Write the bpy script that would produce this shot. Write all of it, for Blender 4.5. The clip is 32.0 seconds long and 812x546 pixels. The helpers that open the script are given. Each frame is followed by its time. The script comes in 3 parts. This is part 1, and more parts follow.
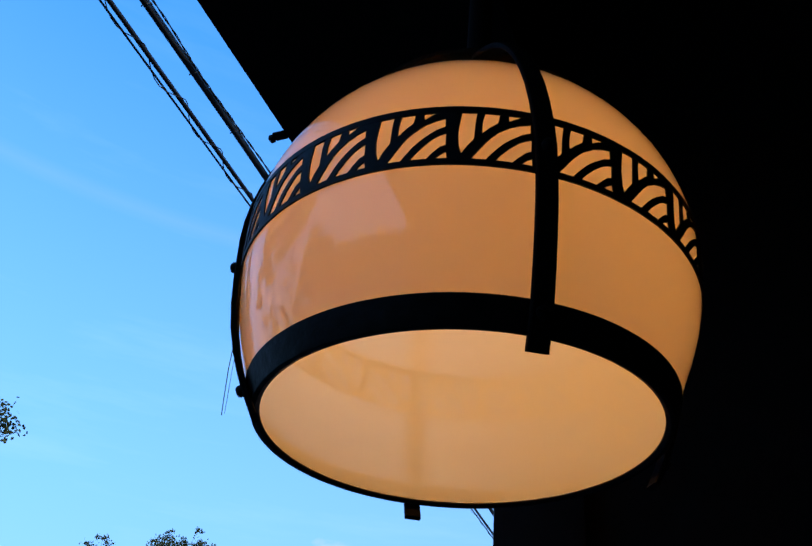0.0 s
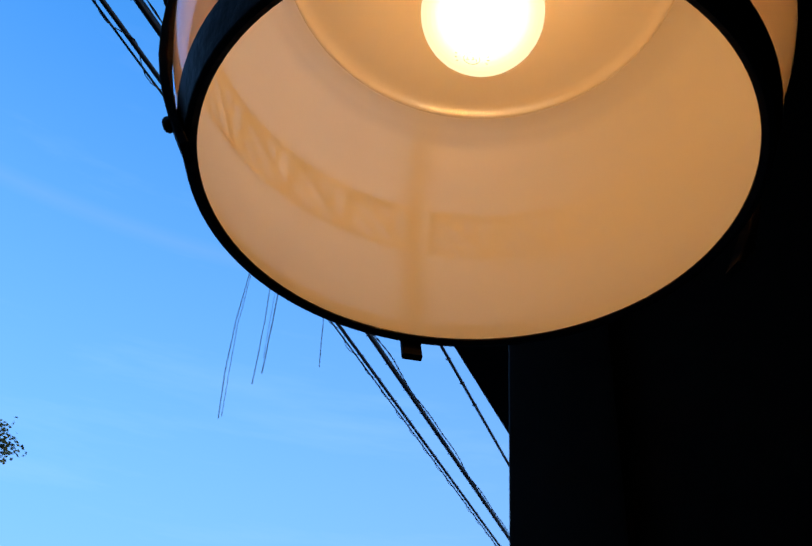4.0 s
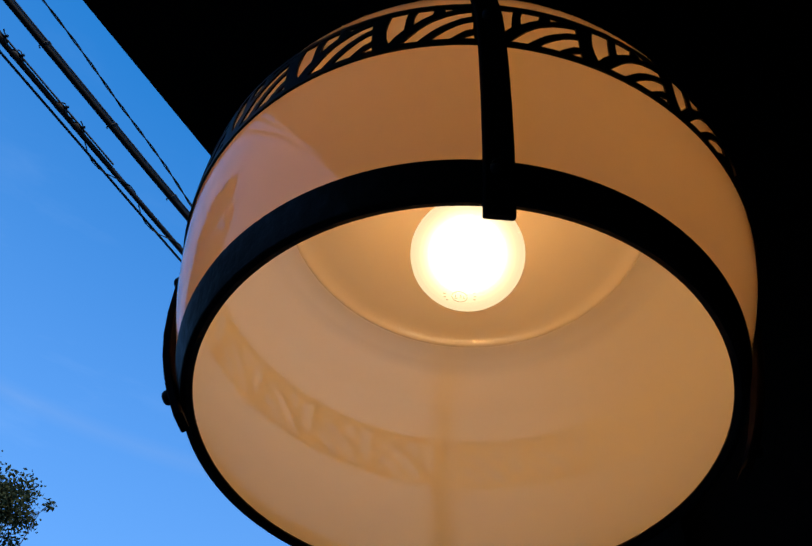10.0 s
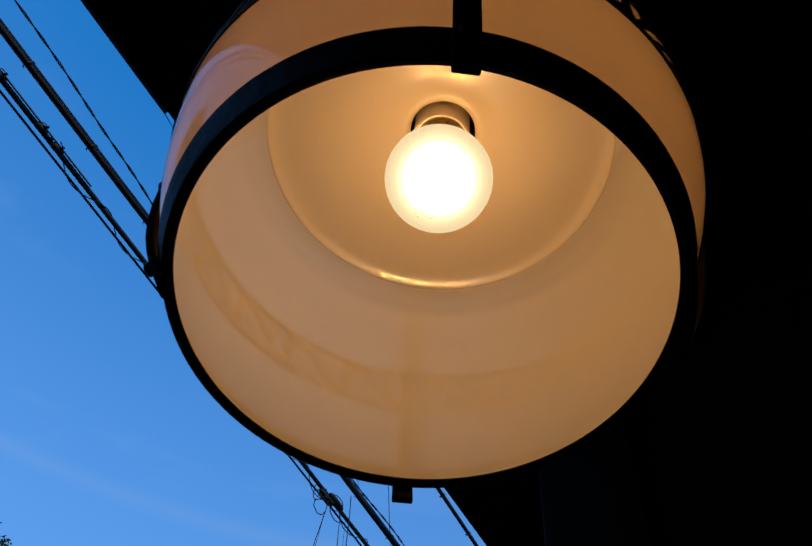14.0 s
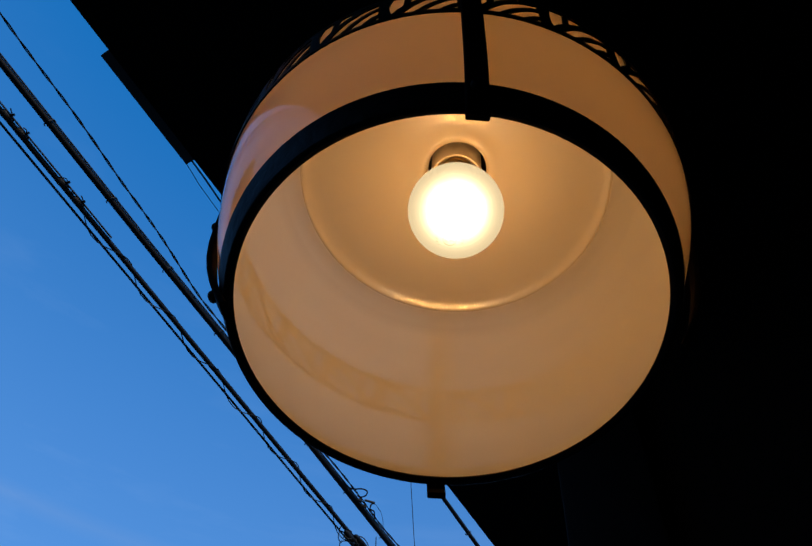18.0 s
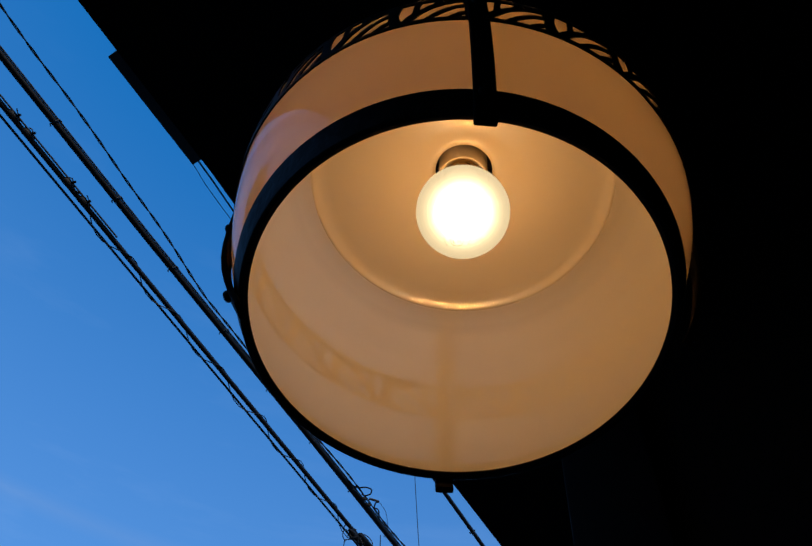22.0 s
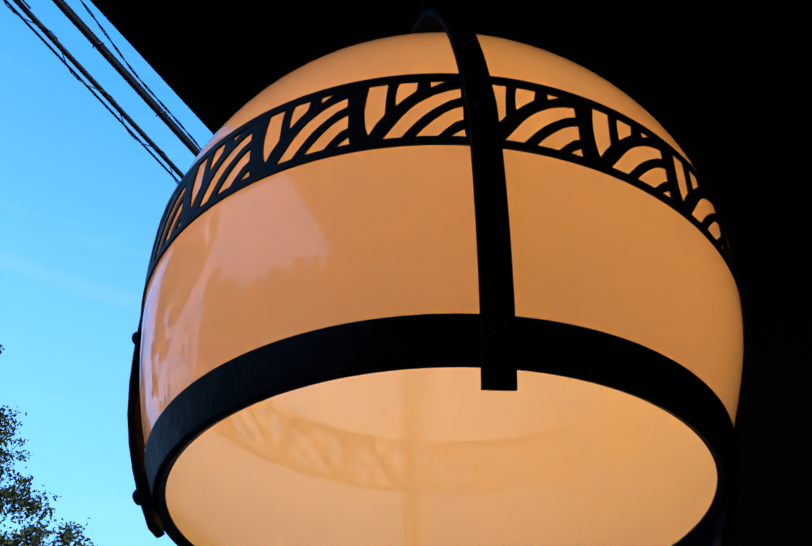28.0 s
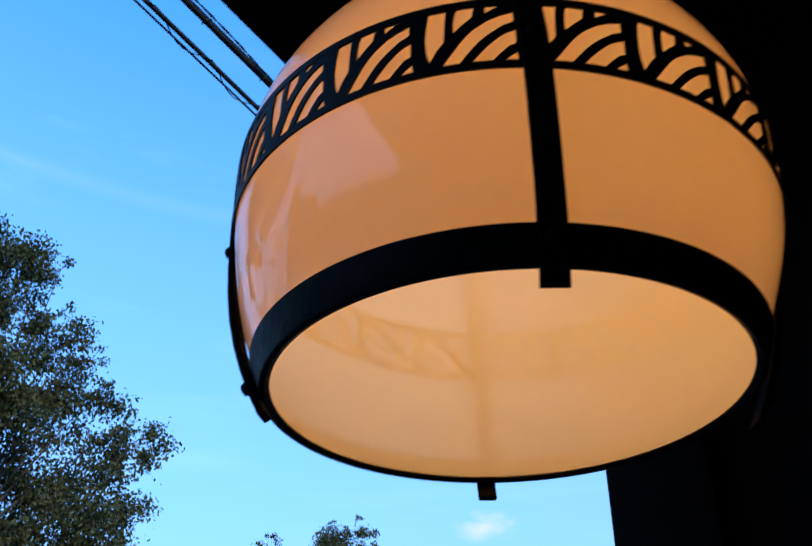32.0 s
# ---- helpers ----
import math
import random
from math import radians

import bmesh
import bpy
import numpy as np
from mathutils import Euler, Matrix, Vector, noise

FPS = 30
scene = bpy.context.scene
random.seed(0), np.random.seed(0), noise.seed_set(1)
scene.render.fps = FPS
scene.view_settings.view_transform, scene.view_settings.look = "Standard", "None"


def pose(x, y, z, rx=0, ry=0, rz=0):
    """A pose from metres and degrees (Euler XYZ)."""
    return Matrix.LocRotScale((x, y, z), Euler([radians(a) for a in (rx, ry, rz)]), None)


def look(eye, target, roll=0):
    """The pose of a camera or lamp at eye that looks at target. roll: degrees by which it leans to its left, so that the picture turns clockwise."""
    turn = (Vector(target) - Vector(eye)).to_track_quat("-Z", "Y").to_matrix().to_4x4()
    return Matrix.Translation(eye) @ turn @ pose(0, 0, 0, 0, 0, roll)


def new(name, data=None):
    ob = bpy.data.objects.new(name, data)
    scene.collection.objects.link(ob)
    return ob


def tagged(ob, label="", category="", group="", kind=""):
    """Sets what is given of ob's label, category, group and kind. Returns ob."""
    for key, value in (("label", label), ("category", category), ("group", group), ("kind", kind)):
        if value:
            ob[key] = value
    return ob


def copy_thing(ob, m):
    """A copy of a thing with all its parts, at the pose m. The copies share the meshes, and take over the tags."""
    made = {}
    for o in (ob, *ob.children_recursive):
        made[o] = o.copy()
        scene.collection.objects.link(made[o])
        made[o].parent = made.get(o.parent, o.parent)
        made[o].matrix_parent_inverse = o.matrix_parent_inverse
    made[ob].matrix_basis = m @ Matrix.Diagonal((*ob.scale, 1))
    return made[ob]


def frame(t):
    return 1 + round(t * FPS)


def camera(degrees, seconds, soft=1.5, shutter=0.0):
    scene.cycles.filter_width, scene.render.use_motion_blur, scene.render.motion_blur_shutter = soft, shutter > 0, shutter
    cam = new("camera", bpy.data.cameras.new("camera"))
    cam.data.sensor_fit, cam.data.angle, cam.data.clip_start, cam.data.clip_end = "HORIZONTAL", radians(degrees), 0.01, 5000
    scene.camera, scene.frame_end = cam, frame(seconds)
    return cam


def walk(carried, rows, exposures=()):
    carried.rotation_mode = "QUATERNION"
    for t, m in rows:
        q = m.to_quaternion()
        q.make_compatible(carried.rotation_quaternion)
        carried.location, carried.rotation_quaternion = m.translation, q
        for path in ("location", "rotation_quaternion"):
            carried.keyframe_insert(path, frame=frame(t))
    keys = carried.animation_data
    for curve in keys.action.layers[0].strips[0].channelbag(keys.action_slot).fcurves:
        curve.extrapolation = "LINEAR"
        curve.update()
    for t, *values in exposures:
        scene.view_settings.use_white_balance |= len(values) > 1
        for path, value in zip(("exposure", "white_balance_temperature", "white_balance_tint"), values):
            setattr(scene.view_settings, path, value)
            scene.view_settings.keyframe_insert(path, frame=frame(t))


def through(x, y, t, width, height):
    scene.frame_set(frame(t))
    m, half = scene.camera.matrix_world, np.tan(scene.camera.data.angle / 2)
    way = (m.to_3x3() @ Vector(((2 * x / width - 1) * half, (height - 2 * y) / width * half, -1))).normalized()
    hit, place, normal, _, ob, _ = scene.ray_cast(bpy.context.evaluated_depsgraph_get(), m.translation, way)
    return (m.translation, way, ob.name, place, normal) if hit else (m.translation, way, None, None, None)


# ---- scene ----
cam = camera(54.88, 32.0, shutter=0.5)
# seconds, place, turn
ROWS = [
    (0.0, -0.1300, -0.4390, 1.7547, 125.69, -5.06, -14.64),
    (0.5, -0.1274, -0.4372, 1.7528, 125.76, -5.07, -14.75),
    (1.0, -0.1264, -0.4359, 1.7511, 125.61, -4.87, -14.74),
    (1.5, -0.1109, -0.4261, 1.7442, 125.20, -4.54, -14.58),
    (2.0, -0.0721, -0.4121, 1.7349, 124.31, -3.95, -12.23),
    (2.5, -0.0553, -0.3431, 1.7415, 123.98, -5.29, -12.33),
    (3.0, -0.0731, -0.2627, 1.7408, 126.38, -6.23, -16.59),
    (3.5, -0.0857, -0.2506, 1.7292, 126.51, -4.60, -16.39),
    (5.5, -0.0108, -0.2849, 1.6921, 133.57, -3.84, -4.66),
    (6.0, -0.0057, -0.2822, 1.6921, 137.73, -2.85, -3.46),
    (6.5, -0.0125, -0.2872, 1.7013, 139.90, -2.60, -3.26),
    (7.0, -0.0147, -0.2826, 1.7020, 141.71, -2.82, -3.53),
    (7.5, -0.0184, -0.2818, 1.7063, 142.14, -2.78, -3.93),
    (8.0, -0.0251, -0.2871, 1.7139, 142.93, -3.17, -4.07),
    (8.5, -0.0253, -0.2854, 1.7162, 143.13, -3.68, -4.18),
    (9.0, -0.0251, -0.2827, 1.7128, 143.03, -4.21, -4.53),
    (9.5, -0.0280, -0.2855, 1.7127, 142.46, -4.21, -4.46),
    (10.0, -0.0285, -0.2821, 1.7137, 142.34, -4.18, -4.48),
    (10.5, -0.0287, -0.2808, 1.7103, 142.01, -4.22, -4.54),
    (11.0, -0.0190, -0.2424, 1.6981, 141.08, -4.39, -5.27),
    (11.5, -0.0092, -0.2078, 1.6882, 141.91, -5.02, -6.52),
    (12.0, -0.0066, -0.2015, 1.6912, 142.15, -4.80, -7.33),
    (12.5, -0.0064, -0.2049, 1.6906, 142.39, -4.40, -7.48),
    (13.0, -0.0084, -0.2079, 1.6875, 143.03, -4.22, -7.62),
    (13.5, -0.0130, -0.2195, 1.6734, 144.77, -3.92, -7.47),
    (15.5, -0.0236, -0.2628, 1.5878, 146.63, -3.54, -5.32),
    (16.0, -0.0248, -0.2601, 1.5896, 147.62, -3.18, -4.77),
    (16.5, -0.0266, -0.2610, 1.5890, 148.30, -3.11, -4.58),
    (17.0, -0.0256, -0.2596, 1.5890, 148.29, -3.20, -4.49),
    (17.5, -0.0244, -0.2545, 1.5914, 148.38, -3.34, -4.55),
    (18.0, -0.0234, -0.2590, 1.5904, 148.44, -3.42, -4.53),
    (18.5, -0.0230, -0.2623, 1.5973, 149.15, -3.48, -4.46),
    (19.0, -0.0244, -0.2575, 1.6004, 150.57, -3.51, -4.30),
    (19.5, -0.0278, -0.2644, 1.5935, 151.07, -3.57, -4.37),
    (20.0, -0.0298, -0.2733, 1.5788, 149.97, -3.74, -4.35),
    (20.5, -0.0290, -0.2727, 1.5785, 148.71, -3.75, -4.40),
    (21.0, -0.0286, -0.2748, 1.5779, 148.52, -3.65, -4.37),
    (21.5, -0.0282, -0.2710, 1.5793, 148.46, -3.64, -4.39),
    (22.0, -0.0266, -0.2664, 1.5791, 148.36, -3.64, -4.36),
    (22.5, -0.0259, -0.2691, 1.5783, 148.22, -3.65, -4.39),
    (23.0, -0.0290, -0.2694, 1.5827, 148.05, -3.62, -4.31),
    (23.5, -0.0297, -0.2698, 1.5814, 148.11, -3.76, -4.54),
    (24.0, -0.0312, -0.2790, 1.6189, 146.87, -4.48, -4.45),
    (24.5, -0.0380, -0.2984, 1.7121, 140.25, -2.73, -4.31),
    (25.0, -0.0504, -0.3280, 1.7797, 134.01, -1.71, -4.09),
    (25.5, -0.0518, -0.3472, 1.8056, 131.58, -1.42, -4.70),
    (27.5, -0.0560, -0.3536, 1.8103, 130.74, -1.04, -6.80),
    (28.0, -0.0562, -0.3474, 1.8097, 130.62, -0.92, -7.01),
    (28.5, -0.0544, -0.3473, 1.8094, 130.39, -1.04, -7.24),
    (29.0, -0.0543, -0.3466, 1.8101, 130.24, -0.96, -7.21),
    (29.5, -0.0535, -0.3465, 1.8097, 130.03, -0.90, -7.36),
    (30.0, -0.0551, -0.3498, 1.8102, 130.04, -0.84, -7.33),
    (30.5, -0.0565, -0.3496, 1.8093, 129.80, -0.69, -7.29),
    (31.0, -0.0529, -0.3578, 1.8027, 129.15, -0.75, -6.66),
    (31.5, -0.0453, -0.3962, 1.7898, 125.61, 0.59, -1.87),
    (32.0, -0.0641, -0.3826, 1.7897, 123.03, -1.24, -2.16),
]
# seconds, stops
EXPOSURES = [(0.0, 1.5), (2.5, 1.5), (3.5, 1.35), (5.5, 1.1), (7.0, 1.0), (13.5, 0.75), (16.0, 0.55), (23.5, 0.55), (24.5, 0.55), (25.5, 0.95), (27.5, 1.79), (30.5, 1.73), (32.0, 1.65)]
walk(cam, [(t, pose(x, y, z, rx, ry, rz)) for t, x, y, z, rx, ry, rz in ROWS], EXPOSURES)

BASE = 1.95  # height of the strap tips over the ground

# ---- sky, sun ----
SUN_EL, SUN_ROT = radians(26), radians(150)
world = bpy.data.worlds.new("sky")
scene.world = world
world.use_nodes = True
wn, wl = world.node_tree.nodes, world.node_tree.links
sky = wn.new("ShaderNodeTexSky")
sky.sky_type, sky.sun_disc = "NISHITA", False
sky.sun_elevation, sky.sun_rotation = SUN_EL, SUN_ROT
sky.air_density, sky.dust_density, sky.ozone_density = 1.0, 0.3, 3.0
rich = wn.new("ShaderNodeHueSaturation")
rich.inputs["Hue"].default_value, rich.inputs["Saturation"].default_value = 0.5, 1.25
soft = wn.new("ShaderNodeGamma")
soft.inputs[1].default_value = 0.9
wl.new(sky.outputs[0], soft.inputs[0])
deep = wn.new("ShaderNodeMix")
deep.data_type, deep.blend_type = "RGBA", "MULTIPLY"
deep.inputs[0].default_value, deep.inputs[7].default_value = 1.0, (0.52, 0.95, 1.32, 1)  # clear evening blue
wl.new(soft.outputs[0], deep.inputs[6])
wl.new(deep.outputs[2], rich.inputs["Color"])
coord, squash, wisp, grade, veil = wn.new("ShaderNodeTexCoord"), wn.new("ShaderNodeMapping"), wn.new("ShaderNodeTexNoise"), wn.new("ShaderNodeMapRange"), wn.new("ShaderNodeMix")
squash.inputs["Scale"].default_value, squash.inputs["Rotation"].default_value = (1.5, 5.0, 14.0), (0.1, 0.15, 0.5)
wisp.inputs["Scale"].default_value, wisp.inputs["Detail"].default_value, wisp.inputs["Roughness"].default_value = 1.6, 7, 0.6
grade.inputs[1].default_value, grade.inputs[2].default_value, grade.inputs[3].default_value, grade.inputs[4].default_value = 0.52, 0.85, 0.0, 0.13
veil.data_type = "RGBA"
veil.inputs[7].default_value = (5.5, 6.5, 7.5, 1)  # thin high cloud
wl.new(coord.outputs["Generated"], squash.inputs[0])
wl.new(squash.outputs[0], wisp.inputs["Vector"])
wl.new(wisp.outputs[0], grade.inputs[0])
wl.new(rich.outputs[0], veil.inputs[6])
# pale haze towards the horizon
part_z, low, haze = wn.new("ShaderNodeSeparateXYZ"), wn.new("ShaderNodeMapRange"), wn.new("ShaderNodeMix")
wl.new(coord.outputs["Generated"], part_z.inputs[0])
wl.new(part_z.outputs["Z"], low.inputs[0])
low.inputs[1].default_value, low.inputs[2].default_value, low.inputs[3].default_value, low.inputs[4].default_value = 0.08, 0.93, 0.88, 0.0
haze.data_type = "RGBA"
haze.inputs[7].default_value = (0.97, 1.29, 2.08, 1)
near = wn.new("ShaderNodeMath")
near.operation = "MULTIPLY"
wl.new(low.outputs[0], near.inputs[0])
wl.new(grade.outputs[0], near.inputs[1])
wl.new(near.outputs[0], veil.inputs[0])
wl.new(low.outputs[0], haze.inputs[0])
wl.new(veil.outputs[2], haze.inputs[6])
# one small bright cloud low over the street
aim, lump, tuft, cloud = wn.new("ShaderNodeVectorMath"), wn.new("ShaderNodeMapRange"), wn.new("ShaderNodeMapRange"), wn.new("ShaderNodeMix")
aim.operation = "DISTANCE"
flat = wn.new("ShaderNodeMapping")
flat.inputs["Location"].default_value, flat.inputs["Scale"].default_value = (-0.1283, -0.956, -2.2 * 0.2634), (1.0, 1.0, 2.2)
wl.new(coord.outputs["Generated"], flat.inputs[0])
wl.new(flat.outputs[0], aim.inputs[0])
lump.inputs[1].default_value, lump.inputs[2].default_value, lump.inputs[3].default_value, lump.inputs[4].default_value = 0.0, 0.085, 0.62, 0.0
wl.new(aim.outputs["Value"], lump.inputs[0])
fluff = wn.new("ShaderNodeTexNoise")
fluff.inputs["Scale"].default_value, fluff.inputs["Detail"].default_value = 26.0, 8
wl.new(flat.outputs[0], fluff.inputs["Vector"])
both = wn.new("ShaderNodeMath")
both.operation = "MULTIPLY"
wl.new(lump.outputs[0], both.inputs[0]), wl.new(fluff.outputs[0], both.inputs[1])
tuft.inputs[1].default_value, tuft.inputs[2].default_value, tuft.inputs[3].default_value, tuft.inputs[4].default_value = 0.17, 0.36, 0.0, 0.8
wl.new(both.outputs[0], tuft.inputs[0])
cloud.data_type = "RGBA"
cloud.inputs[7].default_value = (1.75, 1.9, 2.15, 1)
wl.new(tuft.outputs[0], cloud.inputs[0])
# and a faint streak of high cloud
off_line, streak, pale, trail = wn.new("ShaderNodeMath"), wn.new("ShaderNodeMapRange"), wn.new("ShaderNodeMath"), wn.new("ShaderNodeMix")
off_line.operation, off_line.inputs[1].default_value = "SUBTRACT", 0.583
size = wn.new("ShaderNodeMath")
size.operation = "ABSOLUTE"
wl.new(part_z.outputs["Z"], off_line.inputs[0])
wl.new(off_line.outputs[0], size.inputs[0])
wl.new(size.outputs[0], streak.inputs[0])
streak.inputs[1].default_value, streak.inputs[2].default_value, streak.inputs[3].default_value, streak.inputs[4].default_value = 0.0, 0.012, 0.15, 0.0
pale.operation = "MULTIPLY"
wl.new(streak.outputs[0], pale.inputs[0]), wl.new(wisp.outputs[0], pale.inputs[1])
trail.data_type = "RGBA"
trail.inputs[7].default_value = (1.75, 2.0, 2.4, 1)
wl.new(pale.outputs[0], trail.inputs[0])
wl.new(haze.outputs[2], trail.inputs[6])
wl.new(trail.outputs[2], cloud.inputs[6])
wl.new(cloud.outputs[2], wn["Background"].inputs[0])
wn["Background"].inputs[1].default_value = 0.160

sun = new("sun", bpy.data.lights.new("sun", "SUN"))
sun.data.energy, sun.data.angle, sun.data.color = 1.1, radians(0.5), (1.0, 0.86, 0.7)
sun.matrix_world = look((0, 0, 30), (-30 * math.sin(SUN_ROT), -30 * math.cos(SUN_ROT), 30 - 30 * math.tan(SUN_EL)))


# ---- materials ----
def material(name, colour, rough=0.5, metal=0.0, vary=0.15, scale=40.0, bump=0.2, depth=0.0005, spec=0.5):
    m = bpy.data.materials.new(name)
    m.use_nodes = True
    n, l = m.node_tree.nodes, m.node_tree.links
    b = n["Principled BSDF"]
    co = n.new("ShaderNodeTexCoord")
    big, fine = n.new("ShaderNodeTexNoise"), n.new("ShaderNodeTexNoise")
    big.inputs["Scale"].default_value, fine.inputs["Scale"].default_value = scale * 0.2, scale * 3
    big.inputs["Detail"].default_value, fine.inputs["Detail"].default_value = 5, 6
    for t in (big, fine):
        l.new(co.outputs["Object"], t.inputs["Vector"])
    mix = n.new("ShaderNodeMath")
    mix.operation = "ADD"
    l.new(big.outputs[0], mix.inputs[0]), l.new(fine.outputs[0], mix.inputs[1])
    ramp = n.new("ShaderNodeMapRange")
    ramp.inputs[1].default_value, ramp.inputs[2].default_value = 0.6, 1.4
    ramp.inputs[3].default_value, ramp.inputs[4].default_value = 1 - vary, 1 + vary
    l.new(mix.outputs[0], ramp.inputs[0])
    hue = n.new("ShaderNodeHueSaturation")
    hue.inputs["Color"].default_value = (*colour, 1)
    l.new(ramp.outputs[0], hue.inputs["Value"])
    l.new(hue.outputs[0], b.inputs["Base Color"])
    rr = n.new("ShaderNodeMapRange")
    rr.inputs[3].default_value, rr.inputs[4].default_value = max(rough - 0.12, 0.02), min(rough + 0.12, 1)
    l.new(fine.outputs[0], rr.inputs[0])
    l.new(rr.outputs[0], b.inputs["Roughness"])
    b.inputs["Metallic"].default_value = metal
    b.inputs["Specular IOR Level"].default_value = spec
    bm_ = n.new("ShaderNodeBump")
    bm_.inputs["Strength"].default_value, bm_.inputs["Distance"].default_value = bump, depth
    l.new(fine.outputs[0], bm_.inputs["Height"])
    l.new(bm_.outputs[0], b.inputs["Normal"])
    return m


IRON = material("black painted iron", (0.0095, 0.009, 0.0075), 0.5, 0.0, 0.5, 34, 0.7, 0.0016, 0.07)
# stem and canopy iron: the dark under the eave is put into its colour
SHADE_IRON = material("black iron darkened for eave shade", (0.006, 0.005, 0.005), 0.85, 0.0, 0.5, 40, 0.4, 0.0006, 0.06)
MATT = material("matt black iron", (0.006, 0.0055, 0.005), 0.7, 0.0, 0.5, 60, 0.5, 0.0006, 0.03)
STRIP = material("black cut sheet iron", (0.005, 0.005, 0.005), 0.55, 0.0, 0.4, 90, 0.2, 0.0003, 0.2)
# house wood: base colour set near black so the shaded porch stays black
WOOD = material("wood darkened for porch shade", (0.008, 0.006, 0.005), 0.8, 0, 0.5, 12, 0.5, 0.002, 0.08)
# soffit boards: near-black base colour carries the shade under the eave
BOARD = material("shade-dark soffit boards", (0.007, 0.006, 0.005), 0.85, 0, 0.5, 12, 0.5, 0.002, 0.06)
PLATE = material("dark gutter metal", (0.018, 0.018, 0.02), 0.5, 0, 0.3, 40, 0.2, 0.0005)
RUBBER = material("black cable sheath", (0.008, 0.009, 0.011), 0.6, 0, 0.4, 30, 0.3, 0.001, 0.3)
STEEL = material("weathered steel strand", (0.03, 0.032, 0.035), 0.6, 0.0, 0.4, 60, 0.3, 0.001)
PORCELAIN = material("white porcelain", (0.66, 0.61, 0.50), 0.2, 0, 0.04, 40, 0.05)
BRASS = material("screw shell", (0.45, 0.36, 0.2), 0.3, 1, 0.2, 80)
ASPHALT = material("asphalt", (0.05, 0.05, 0.05), 0.9, 0, 0.3, 8, 0.6, 0.004)
BARK = material("bark", (0.035, 0.028, 0.02), 0.9, 0, 0.4, 6, 0.8, 0.01)


def opal(name, through, gloss=1.0, rough=0.04):
    """White opal glass: scatters and lets the light through, glossy skin."""
    m = bpy.data.materials.new(name)
    m.use_nodes = True
    n, l = m.node_tree.nodes, m.node_tree.links
    out = n["Material Output"]
    n.remove(n["Principled BSDF"])
    dif, tra, glo = n.new("ShaderNodeBsdfDiffuse"), n.new("ShaderNodeBsdfTranslucent"), n.new("ShaderNodeBsdfGlossy")
    co, noi, ramp = n.new("ShaderNodeTexCoord"), n.new("ShaderNodeTexNoise"), n.new("ShaderNodeMix")
    noi.inputs["Scale"].default_value, noi.inputs["Detail"].default_value = 9, 4
    l.new(co.outputs["Object"], noi.inputs["Vector"])
    ramp.data_type = "RGBA"
    ramp.inputs[6].default_value, ramp.inputs[7].default_value = (*through, 1), (*[min(c * 1.05, 0.97) for c in through], 1)
    l.new(noi.outputs[0], ramp.inputs[0])
    l.new(ramp.outputs[2], tra.inputs[0])
    dif.inputs[0].default_value = (*OPAL_BODY, 1)
    mix, coat, fre = n.new("ShaderNodeMixShader"), n.new("ShaderNodeMixShader"), n.new("ShaderNodeLayerWeight")
    mix.inputs[0].default_value = OPAL_MIX
    l.new(dif.outputs[0], mix.inputs[1]), l.new(tra.outputs[0], mix.inputs[2])
    glo.inputs["Roughness"].default_value = rough
    fre.inputs[0].default_value = 0.5
    steep, some = n.new("ShaderNodeMath"), n.new("ShaderNodeMath")
    steep.operation, some.operation = "POWER", "MULTIPLY_ADD"  # skin gloss, rising at grazing view
    steep.inputs[1].default_value = 5.0
    some.inputs[1].default_value, some.inputs[2].default_value = 0.93 * gloss, 0.07 * gloss
    l.new(fre.outputs["Facing"], steep.inputs[0])
    l.new(steep.outputs[0], some.inputs[0])
    l.new(some.outputs[0], coat.inputs[0]), l.new(mix.outputs[0], coat.inputs[1]), l.new(glo.outputs[0], coat.inputs[2])
    wob, bump = n.new("ShaderNodeTexNoise"), n.new("ShaderNodeBump")
    wob.inputs["Scale"].default_value = 22
    l.new(co.outputs["Object"], wob.inputs["Vector"])
    bump.inputs["Strength"].default_value, bump.inputs["Distance"].default_value = 0.12, 0.002
    l.new(wob.outputs[0], bump.inputs["Height"])
    l.new(bump.outputs[0], glo.inputs["Normal"])
    l.new(coat.outputs[0], out.inputs[0])
    return m


def frosted(name, colour, strength, clear):
    """One layer of the glowing frosted bulb."""
    m = bpy.data.materials.new(name)
    m.use_nodes = True
    n, l = m.node_tree.nodes, m.node_tree.links
    n.remove(n["Principled BSDF"])
    em, tr, mix = n.new("ShaderNodeEmission"), n.new("ShaderNodeBsdfTransparent"), n.new("ShaderNodeMixShader")
    em.inputs[0].default_value, em.inputs[1].default_value = (*colour, 1), strength
    mix.inputs[0].default_value = clear
    l.new(em.outputs[0], mix.inputs[1]), l.new(tr.outputs[0], mix.inputs[2])
    l.new(mix.outputs[0], n["Material Output"].inputs[0])
    return m


